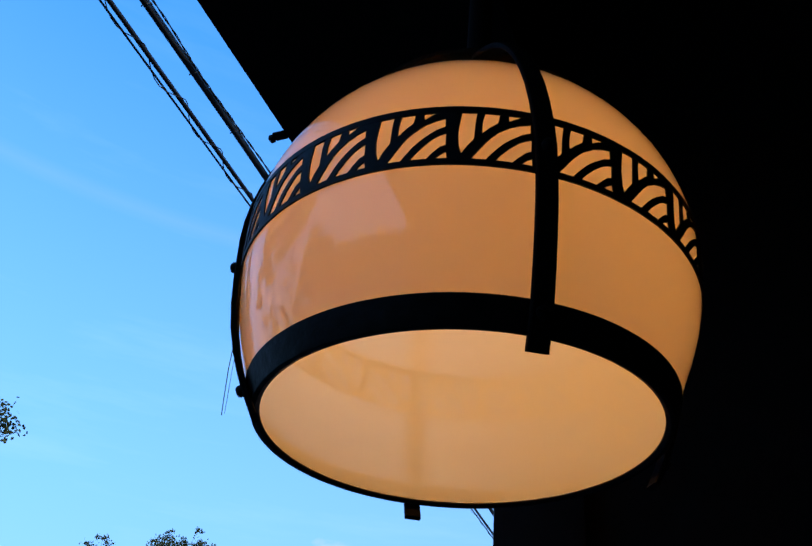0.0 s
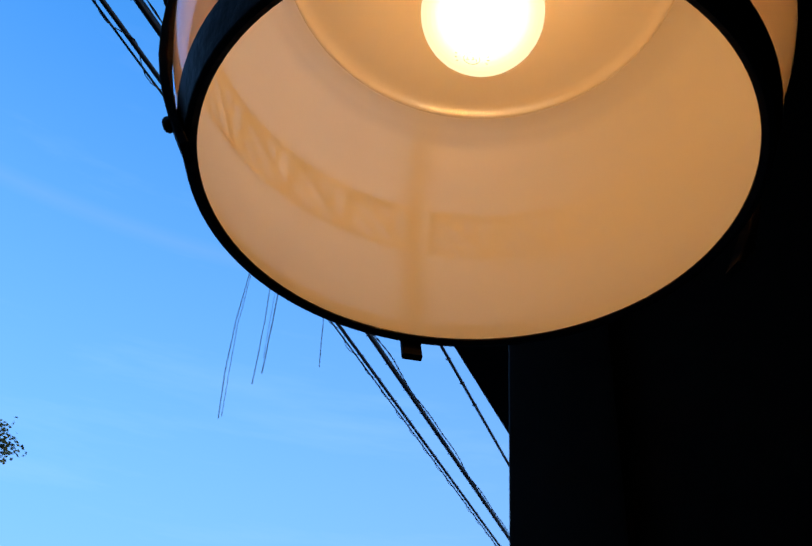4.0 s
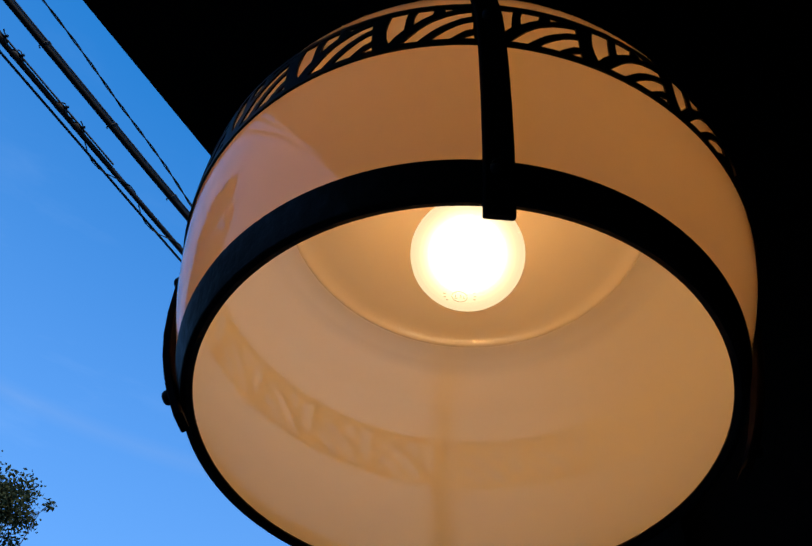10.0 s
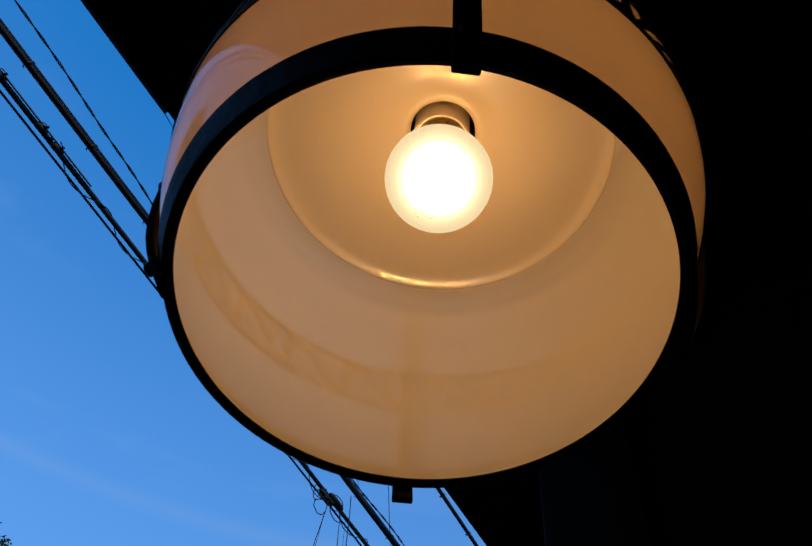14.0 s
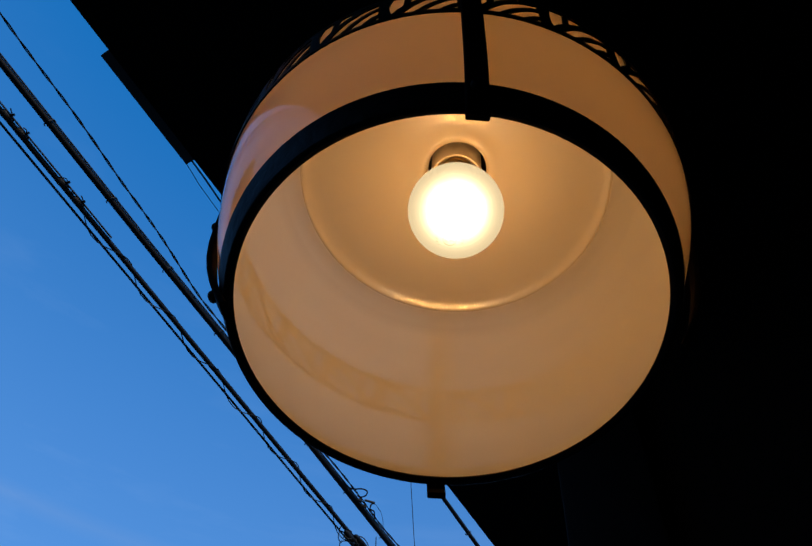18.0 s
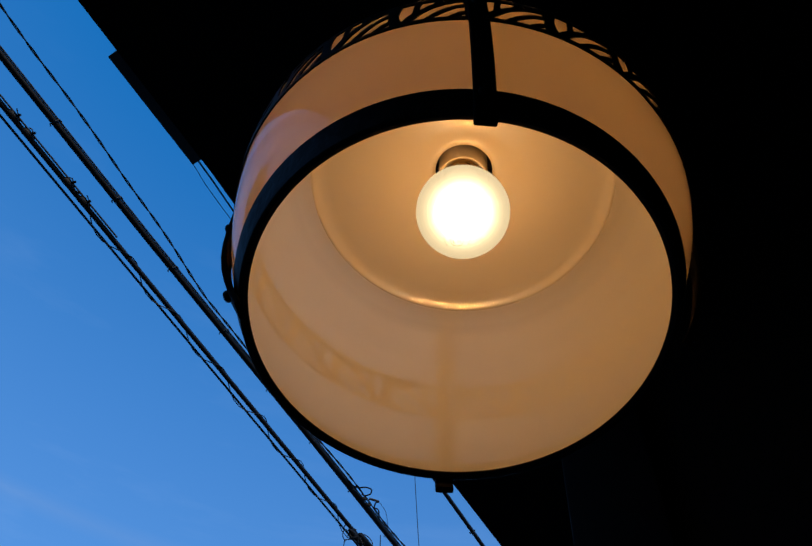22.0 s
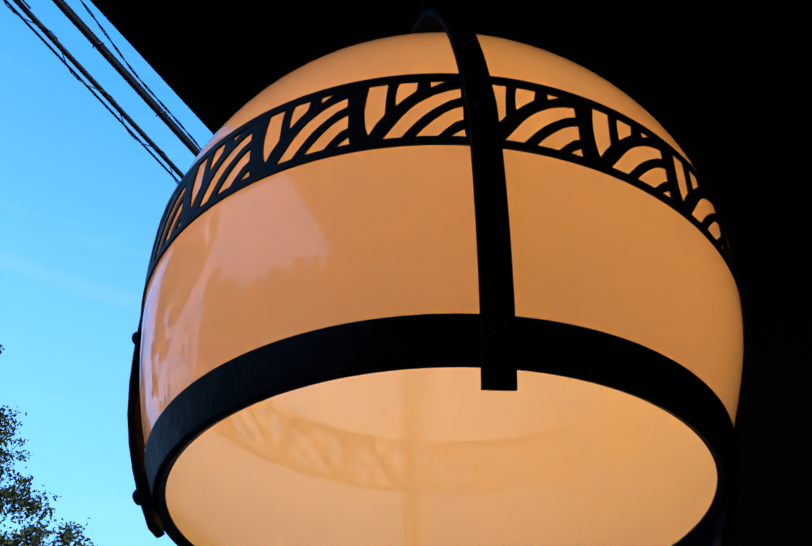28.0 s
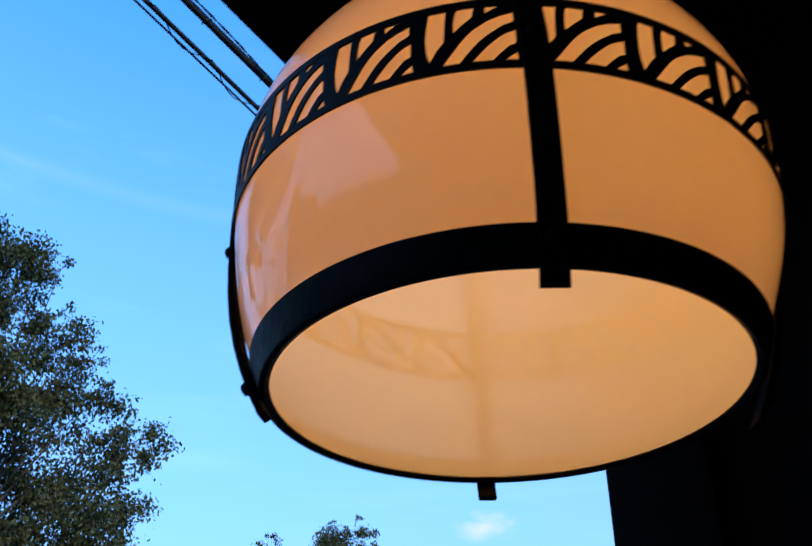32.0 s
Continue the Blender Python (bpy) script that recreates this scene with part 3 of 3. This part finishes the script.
# the upper roof, with a metal gutter plate, a pipe and a wire that show past the eave's edge
UZ = BASE + 1.6
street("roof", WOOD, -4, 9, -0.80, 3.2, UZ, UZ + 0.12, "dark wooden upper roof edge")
street("gutter_plate", PLATE, -0.196, 0.154, -0.943, -0.801, UZ, UZ + 0.10, "dark metal gutter plate on the upper roof edge", "gutter plate", 0.002, "")


def roof_line(name, label, category, points, radius):
    pts = [ALONG * a + ACROSS * o + Vector((0, 0, UZ + z)) for a, o, z in points]
    return tagged(from_bm(name, tube(pts, radius, 6), PLATE, None, "", 1.0), label, category)


roof_line("roof_pipe", "thin dark pipe leaving the gutter plate", "pipe", ((0.150, -0.9228, 0.004), (0.22, -0.9252, 0.003), (0.31, -0.9310, 0.002), (0.45, -0.938, 0.004), (0.6, -0.93, 0.02)), 0.0026)
roof_line("roof_wire", "hair-thin dark wire from the gutter plate", "wire", ((0.150, -0.9415, 0.004), (0.22, -0.9490, 0.0), (0.31, -0.9530, 0.0), (0.45, -0.957, 0.002), (0.6, -0.955, 0.01)), 0.0011)


def post():
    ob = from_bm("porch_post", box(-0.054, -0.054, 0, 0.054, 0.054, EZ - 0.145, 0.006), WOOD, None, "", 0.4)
    edge = Vector((0.1705, 0.42, 0))
    ob.matrix_world = Matrix.Translation(edge) @ pose(0, 0, 0, 0, 0, POST_TURN) @ Matrix.Translation((0.054, 0.054, 0))
    return tagged(ob, "square dark wooden porch post under the eave beam", "post")


POST_TURN = -35.5
post()


def eave_hook(along, across=-0.493):
    """A small iron clip under the eave's edge."""
    root = group_root("eave_clip", tuple(ALONG * along + ACROSS * across + Vector((0, 0, EZ))), -35.49)
    part("plate", box(-0.002, -0.009, -0.004, 0.022, 0.009, 0.001, 0.0012), IRON, root)
    part("tongue", box(-0.011, -0.006, -0.010, -0.0015, 0.007, 0.000, 0.0015), IRON, root)
    return tagged(root, "small black iron clip on the eave edge", "clip", "eave clips")


eave_hook(0.383, -0.507)
eave_hook(1.286, -0.511)

# ---- ground ----
g = bmesh.new()
bmesh.ops.create_grid(g, x_segments=8, y_segments=8, size=600)
tagged(from_bm("ground", g, ASPHALT, None, "", 0), "grey asphalt street", kind="structure")

# ---- overhead cables ----
CAZ = radians(33.2)


def along_cable(a, off, sl, h, turn=CAZ):
    d = Vector((math.sin(turn), math.cos(turn), sl))
    return Vector((math.cos(turn) * off, -math.sin(turn) * off, BASE + h)) + d * a


def swerve(a):
    """How far the thick cable swings towards the street beside the porch."""
    return -0.022 * min(max((3 - a) / 2, 0.0), 1.0)


def cable(name, label, off, sl, radius, a0=-12.0, a1=60.0, h=4.0, lift=0.0, side=0.0, sides=8, parent=None, mat=None, turn=CAZ, wave=0.0, n=120, keep=0.0, twist=0.0, phase=0.0, swing=False):
    pts = []
    for i in range(n + 1):
        a = a0 + (a1 - a0) * i / n
        p = along_cable(a, off, sl, h, turn)
        if keep:  # runs on beside the thick cable
            across = Vector((math.cos(CAZ), -math.sin(CAZ), 0))
            p += across * max(0, keep - p.dot(across))
        p += Vector((math.cos(turn), -math.sin(turn), 0)) * side + Vector((0, 0, lift))
        if wave:
            p += Vector((noise.noise((a * 1.3, off, 1)), noise.noise((a * 1.3, off, 5)), noise.noise((a * 1.3, off, 9)))) * wave
        if swing:
            p += Vector((math.cos(turn), -math.sin(turn), 0)) * swerve(a)
        if twist:  # a pair laid round each other
            ph = phase + 2 * math.pi * a / 0.3
            p += Vector((math.cos(turn), -math.sin(turn), 0)) * twist * math.cos(ph) + Vector((0, 0, twist * math.sin(ph)))
        pts.append(p)
    ob = from_bm(name, tube(pts, radius, sides), mat or RUBBER, parent, "", 1.0)
    return tagged(ob, label, "cable") if not parent else ob


def wrap(name, off, sl, r, pitch, a0, a1, radius, parent, lift, side, loose, phase):
    """A thin lashing wire wound loosely round a cable."""
    pts = []
    n = int((a1 - a0) / pitch * 10)
    for i in range(n + 1):
        a = a0 + (a1 - a0) * i / n
        ph = 2 * math.pi * a / pitch + phase
        rr = r * (1 + loose * noise.noise((a * 2.1, off, 3)))
        sag = 0.5 * r * loose * noise.noise((a * 1.1, off, 7))
        pts.append(along_cable(a, off, sl, 4.0) + Vector((math.cos(CAZ) * (side + rr * math.cos(ph)), -math.sin(CAZ) * (side + rr * math.cos(ph)), lift + rr * math.sin(ph) + sag)))
    return from_bm(name, tube(pts, radius, 5), RUBBER, parent, "", 1.0)


lashed = tagged(group_root("lashed_cable"), "black telephone cable lashed to a steel strand with wire", "cable")
cable("sheath", "", -3.027, 0.0, 0.0175, parent=lashed)
cable("strand", "", -3.027, 0.0, 0.008, parent=lashed, side=-0.052, lift=-0.01, mat=STEEL, a1=4.15)
cable("strand", "", -3.027, 0.0, 0.008, parent=lashed, side=-0.046, lift=-0.008, mat=STEEL, a0=4.05)
cable("thin_strand", "", -3.027, 0.0, 0.006, parent=lashed, side=0.030, lift=0.006, mat=STEEL, a0=-12, a1=0.9)
wrap("lashing", -3.027, 0.0, 0.044, 0.52, 0.5, 16, 0.0038, lashed, -0.005, -0.02, 0.7, 0)

thick = tagged(group_root("thick_cable"), "thick black overhead cable with clips", "cable")
cable("sheath", "", -2.791, 0.0, 0.0225, parent=thick, swing=True, n=288)
cable("strand", "", -2.791, 0.0, 0.005, parent=thick, side=0.029, lift=0.006, mat=STEEL, swing=True, n=288)
for k in range(40):
    p = along_cable(-6.292 + 0.58 * k, -2.791, 0.0, 4.0) + ACROSS * swerve(-6.292 + 0.58 * k)
    clip = from_bm("clip", tube([p + ACROSS * -0.036 + ALONG * 0.012 + Vector((0, 0, -0.006)), p + ACROSS * -0.024 + Vector((0, 0, -0.016)), p + ACROSS * 0.02 + Vector((0, 0, -0.018)), p + ACROSS * 0.036 + ALONG * 0.01 + Vector((0, 0, 0.004)), p + ACROSS * 0.03 + ALONG * 0.03 + Vector((0, 0, 0.012))], 0.0042, 6), STEEL, thick, "", 0.6)

twist = tagged(group_root("twisted_wire"), "thin twisted drop wire", "wire")
for name, phase in (("wire", 0.0), ("second_wire", math.pi)):
    cable(name, "", -2.634, 0.0, 0.0042, parent=twist, turn=radians(29.6), wave=0.03, a0=-3, a1=14, n=680, keep=-2.738, twist=0.0045, phase=phase, sides=5)
beside = tagged(group_root("eave_side_cable"), "black overhead cable beside the eave with wire ties", "cable")
cable("sheath", "", -2.133, 0.0, 0.017, parent=beside)
for k in range(9):
    p = along_cable(3.361 + 0.525 * k, -2.133, 0.0, 4.0)
    from_bm("tie", tube([p + ACROSS * -0.027 + ALONG * 0.008, p + ACROSS * -0.016 + Vector((0, 0, -0.018)), p + ACROSS * 0.016 + Vector((0, 0, -0.018)), p + ACROSS * 0.024 + Vector((0, 0, 0.002))], 0.006, 6), STEEL, beside, "", 0.6)


# ---- drop wires and splices hanging from the cables ----
def at_cable(along, z, off=-2.95):
    return Vector((math.sin(CAZ) * along + math.cos(CAZ) * off, math.cos(CAZ) * along - math.sin(CAZ) * off, BASE + z))


def loose_wire(points, radius, off=-3.0):
    """A wire end hanging from the cables; points: (along, height)."""
    pts = []
    for (a0, z0), (a1, z1) in zip(points, points[1:]):
        for i in range(6):
            k = i / 6
            a, z = a0 + (a1 - a0) * k, z0 + (z1 - z0) * k
            pts.append(at_cable(a + 0.012 * noise.noise((z * 3, off, radius * 900)), z, off))
    pts.append(at_cable(*points[-1], off))
    ob = from_bm("hanging_wire", tube(pts, radius, 5), RUBBER, None, "", 1.0)
    return tagged(ob, "thin black wire end hanging from the cables", "wire", "hanging wire ends")


loose_wire([(4.055, 3.93), (4.036, 3.80), (3.971, 3.476), (3.935, 2.93), (3.955, 2.5), (4.01, 2.15)], 0.0036)
loose_wire([(4.045, 3.93), (4.030, 3.80), (3.985, 3.45), (3.97, 2.9), (4.04, 2.18)], 0.0022)
loose_wire([(4.246, 4.0), (4.29, 3.5), (4.316, 3.17), (4.33, 2.6)], 0.0034)
loose_wire([(4.365, 4.22), (4.403, 3.90), (4.433, 3.25), (4.43, 2.75)], 0.0044)
loose_wire([(4.36, 4.0), (4.42, 3.2), (4.44, 2.9)], 0.0018, -3.02)
loose_wire([(4.43, 5.5), (4.555, 4.93), (4.732, 4.14), (4.85, 3.8), (4.929, 3.51), (4.98, 3.1)], 0.0034, -2.8)
loose_wire([(4.036, 3.80), (4.005, 3.743), (3.93, 3.71), (3.87, 3.74), (3.875, 3.80), (3.95, 3.86), (4.04, 3.91)], 0.0042)


def splice(along, z, off, seed, name="cable_splice"):
    """A joint in a cable: a taped lump with loops of wire round it."""
    rng = random.Random(seed)
    root = group_root(name, tuple(at_cable(along, z, off)))
    d = Vector((math.sin(CAZ), math.cos(CAZ), 0))
    part("joint", tube([d * -0.11, d * -0.08, d * 0.0, d * 0.08, d * 0.11], [0.010, 0.022, 0.026, 0.022, 0.010], 10), RUBBER, root)
    for k in range(3):
        c = d * rng.uniform(-0.10, 0.10) + Vector((rng.uniform(-0.05, 0.04), 0, rng.uniform(-0.06, 0.03)))
        r, ph = rng.uniform(0.03, 0.06), rng.uniform(0, 6.28)
        ax = Vector((rng.gauss(0, 0.3), rng.gauss(0, 0.3), rng.gauss(0, 0.3)))
        pts = [c + r * (math.cos(a + ph) * (d + ax) + math.sin(a + ph) * Vector((0.35, 0, 0.8))) for a in [0.35 * i for i in range(15)]]
        part("loop", tube(pts, 0.0042, 5), RUBBER, root)
    return tagged(root, "cable joint wrapped with loops of black wire", "cable joint", "cable joints")


splice(4.05, 3.97, -3.027, 21)
splice(4.16, 4.0, -3.0, 22)


def drop_joint():
    """Where the thin drop wire is tapped off beside the thick cable: a loop, two clamps, an insulated stub and a tail."""
    root = group_root("drop_wire_joint", tuple(at_cable(3.69, 4.0, -2.74)), -33.2)

    def line(name, points, radius, mat=RUBBER):
        pts = [Vector((o, a, 0.004 * k)) for k, (a, o) in enumerate(points)]
        fine = []
        for k in range(len(pts) - 1):
            p0, p1, p2, p3 = pts[max(k - 1, 0)], pts[k], pts[k + 1], pts[min(k + 2, len(pts) - 1)]
            fine += [0.5 * (2 * p1 + (p2 - p0) * t + (2 * p0 - 5 * p1 + 4 * p2 - p3) * t * t + (3 * p1 - p0 - 3 * p2 + p3) * t ** 3) for t in (0, 0.25, 0.5, 0.75)]
        part(name, tube(fine + [pts[-1]], radius, 6), mat, root)

    line("loop", ((-0.41, -0.034), (-0.302, -0.04), (-0.176, -0.031), (-0.106, -0.006), (-0.072, 0.057), (-0.029, 0.081), (0.013, 0.048), (0.018, -0.005), (-0.007, -0.023)), 0.0058)
    line("stub", ((0.036, 0.026), (0.070, 0.051), (0.106, 0.076)), 0.0095, STEEL)
    line("tail", ((0.106, 0.076), (0.102, 0.05), (0.15, 0.008), (0.192, 0.02), (0.261, -0.015), (0.339, -0.065)), 0.0058)
    line("thin_tail", ((0.114, 0.079), (0.231, 0.068), (0.379, 0.002)), 0.002)
    for a, o in ((0.018, -0.016), (0.093, -0.021)):
        part("clamp", tube([Vector((o - 0.012, a - 0.02, -0.004)), Vector((o, a, 0.004)), Vector((o + 0.014, a + 0.02, 0.002))], [0.008, 0.016, 0.010], 8), STEEL, root)
    return tagged(root, "tangled drop-wire joint with loop and clamps on the thick cable", "cable joint", "cable joints")


drop_joint()


def clamp(along, seed):
    """A small bolted clamp on the lashed cable."""
    rng = random.Random(seed)
    root = group_root("cable_clamp", tuple(at_cable(along, 4.0, -3.027)), -33.2)
    part("body", tube([Vector((0.004, -0.045, 0)), Vector((0.006, -0.03, 0.002)), Vector((0.008, 0.02, 0.002)), Vector((0.004, 0.04, 0))], [0.016, 0.026, 0.025, 0.017], 9), RUBBER, root)
    part("bolt", tube([Vector((0.02, 0.0, 0.0)), Vector((0.052 + rng.uniform(0, 0.008), 0.012, 0.004))], 0.0085, 6), RUBBER, root)
    part("wire_tail", tube([Vector((0.045, 0.01, 0.0)), Vector((0.048, -0.014, 0.010)), Vector((0.050 + rng.uniform(-0.02, 0.01), -0.03, 0.014))], 0.004, 5), RUBBER, root)
    return tagged(root, "small steel clamp bolted on the lashed cable", "cable clamp", "cable clamps")


for k, along in enumerate((-0.05, 0.08, 0.45, 0.60)):
    clamp(along, 40 + k)


# ---- trees ----
def rooted(az, far):
    return Vector((math.sin(radians(az)) * far, -0.38 + math.cos(radians(az)) * far, 0))


def tree(name, foot, height, lobes, leaf, count, label, seed, trunk=0.25, lean=(0, 0)):
    """Trunk and limbs, with a crown of many small leaves in uneven clumps. lobes: (x, y, z, radius) from the foot."""
    rng = random.Random(seed)
    root = group_root(name, tuple(foot))
    base = Vector((0, 0, 0))
    top = Vector((lean[0], lean[1], height * 0.72))
    spine = [base.lerp(top, i / 10) + Vector((rng.uniform(-1, 1), rng.uniform(-1, 1), 0)) * 0.012 * height * (0 if i == 0 else 1) for i in range(11)]
    part("trunk", tube(spine, [trunk * (1 - 0.8 * i / 10) for i in range(11)], 10), BARK, root)
    limbs = bmesh.new()
    verts, faces = [], []
    clumps = []
    for x, y, z, r in lobes:
        c = Vector((x, y, z))
        s = spine[min(9, max(2, int(z / height * 9)))]
        mid = s.lerp(c, 0.5) + Vector((0, 0, 0.06 * r))
        tube([s, mid, c], [trunk * 0.2, trunk * 0.1, trunk * 0.03], 6, limbs)
        n = max(4, int(10 * (r / 1.0) ** 1.3))
        for _ in range(n):
            d = Vector((rng.gauss(0, 1), rng.gauss(0, 1), rng.gauss(0, 0.8))).normalized()
            p = c + d * r * rng.uniform(0.35, 1.0)
            clumps.append((p, r * rng.uniform(0.22, 0.42)))
            tube([c.lerp(p, 0.1), p], [trunk * 0.05, trunk * 0.015], 4, limbs)
    part("branchwork", limbs, BARK, root)
    total = sum(k[1] ** 2 for k in clumps)
    for p, r in clumps:
        for _ in range(int(count * r * r / total)):
            d = Vector((rng.gauss(0, 1), rng.gauss(0, 1), rng.gauss(0, 0.75)))
            q = p + d * r * 0.52
            a = Vector((rng.gauss(0, 1), rng.gauss(0, 1), rng.gauss(-0.5, 0.8))).normalized()
            b = a.orthogonal().normalized()
            b = Matrix.Rotation(rng.uniform(0, 6.28), 3, a) @ b
            ln, wd = leaf * rng.uniform(0.6, 1.4), leaf * rng.uniform(0.2, 0.42)
            k = len(verts)
            verts += [q, q + a * ln * 0.45 + b * wd, q + a * ln, q + a * ln * 0.5 - b * wd]
            faces.append((k, k + 1, k + 2, k + 3))
    me = bpy.data.meshes.new("crown")
    me.from_pydata([tuple(v) for v in verts], [], faces)
    me.materials.append(LEAF)
    crown = new("crown", me)
    crown.parent = root
    return tagged(root, label, "tree")


def crown_lobes(foot_az, far, spots, seed):
    """Turns lobes given by bearing, elevation and radius in degrees, seen from the porch, into places round the foot."""
    rng = random.Random(seed)
    out = []
    for az, el, r in spots:
        d = far / math.cos(radians(az - foot_az))
        p = rooted(az, d) - rooted(foot_az, far)
        rad = far * math.tan(radians(r)) * 1.15
        away = rooted(az, 1) - Vector((0, -0.38, 0))
        p += away * rng.uniform(-1.2, 1.2) * rad
        out.append((p.x, p.y, d * math.tan(radians(el)) + 1.77, rad))
    return out


big = [(-31.5, 28.3, 3.0), (-27.9, 29.0, 2.0), (-29, 26, 3.0), (-25.2, 24.4, 2.6), (-23.4, 21.5, 3.0), (-29, 20, 4.0), (-18.6, 17.8, 2.6), (-24, 16.5, 3.8), (-18.0, 14, 2.3), (-21.5, 12, 3.6), (-27, 13, 4.2), (-33.5, 24, 3.8), (-34.5, 17, 5.0), (-23, 8, 4.6), (-29.5, 7, 5.0), (-18, 9.3, 2.8), (-17.2, 18.6, 1.0), (-24.6, 27.0, 1.1), (-22.6, 24.2, 1.1), (-21.6, 22.6, 1.2), (-23.8, 25.4, 1.2), (-26.4, 29.0, 1.2), (-19.8, 20.2, 1.5)]
tree("tall_tree", rooted(-27, 28), 17.5, crown_lobes(-27, 28, big, 3), 0.15, 120000, "tall broadleaf tree with a dark green uneven crown", 5, 0.32)
tree("small_tree", rooted(-7.6, 55), 15.0, crown_lobes(-7.6, 55, [(-7.75, 13.9, 0.55), (-7.4, 12.9, 1.0), (-8.2, 12.6, 0.9), (-7.7, 11.2, 1.8), (-7.2, 9.0, 2.4)], 8), 0.16, 20000, "distant tree with a pointed dark crown", 9, 0.2)
tree("small_tree", rooted(-2.4, 55), 16.0, crown_lobes(-2.4, 55, [(-3.55, 15.0, 0.5), (-4.3, 14.2, 0.7), (-2.8, 14.4, 0.8), (-1.85, 15.4, 0.45), (-1.2, 14.5, 0.8), (-0.7, 13.4, 0.9), (-2.4, 12.6, 2.0), (-4.4, 12.6, 1.2), (-2.2, 10, 2.6)], 12), 0.16, 32000, "distant tree with a ragged dark crown", 13, 0.22)

# trees across the street and behind, mirrored in the glass
high = [(-60, 27, 4.5), (-63, 33, 5.0), (-68, 37, 5.0), (-74, 38, 5.0), (-80, 36, 4.5), (-70, 29, 6.0), (-78, 29, 5.0), (-85, 31, 3.5), (-65, 24, 3.0), (-75, 23, 2.5), (-82, 25, 3.0), (-71, 13, 1.2), (-77, 15, 1.5), (-52, 24, 4.0), (-55, 30, 4.5), (-50, 18, 3.0), (-57, 20, 3.5), (-61, 18, 2.5), (-54, 12, 2.5), (-60, 10, 2.0)]
tree("street_tree", rooted(-75, 15), 11.5, crown_lobes(-75, 15, high, 21), 0.2, 200000, "leafy street tree with a high dark crown", 23, 0.2)
broad = None
for bearing, far, spin in ((-88, 40, 250), (-93, 46, 30), (-99, 48, 310), (-104, 66, 20), (-109, 70, 145), (-115, 68, 110), (-120, 76, 270), (-126, 70, 200), (-131, 80, 10), (-137, 74, 60), (-145, 40, 75), (-157, 24, 280), (-61, 108, 40), (-70, 112, 160), (-80, 100, 95)):
    foot = rooted(bearing, far)
    if broad is None:
        broad = tree("street_tree", foot, 17.5, crown_lobes(-27, 28, big, 3), 0.42, 40000, "broadleaf street tree with a dark uneven crown", 17, 0.32)
    else:
        copy_thing(broad, pose(foot.x, foot.y, -2.0, 0, 0, spin))
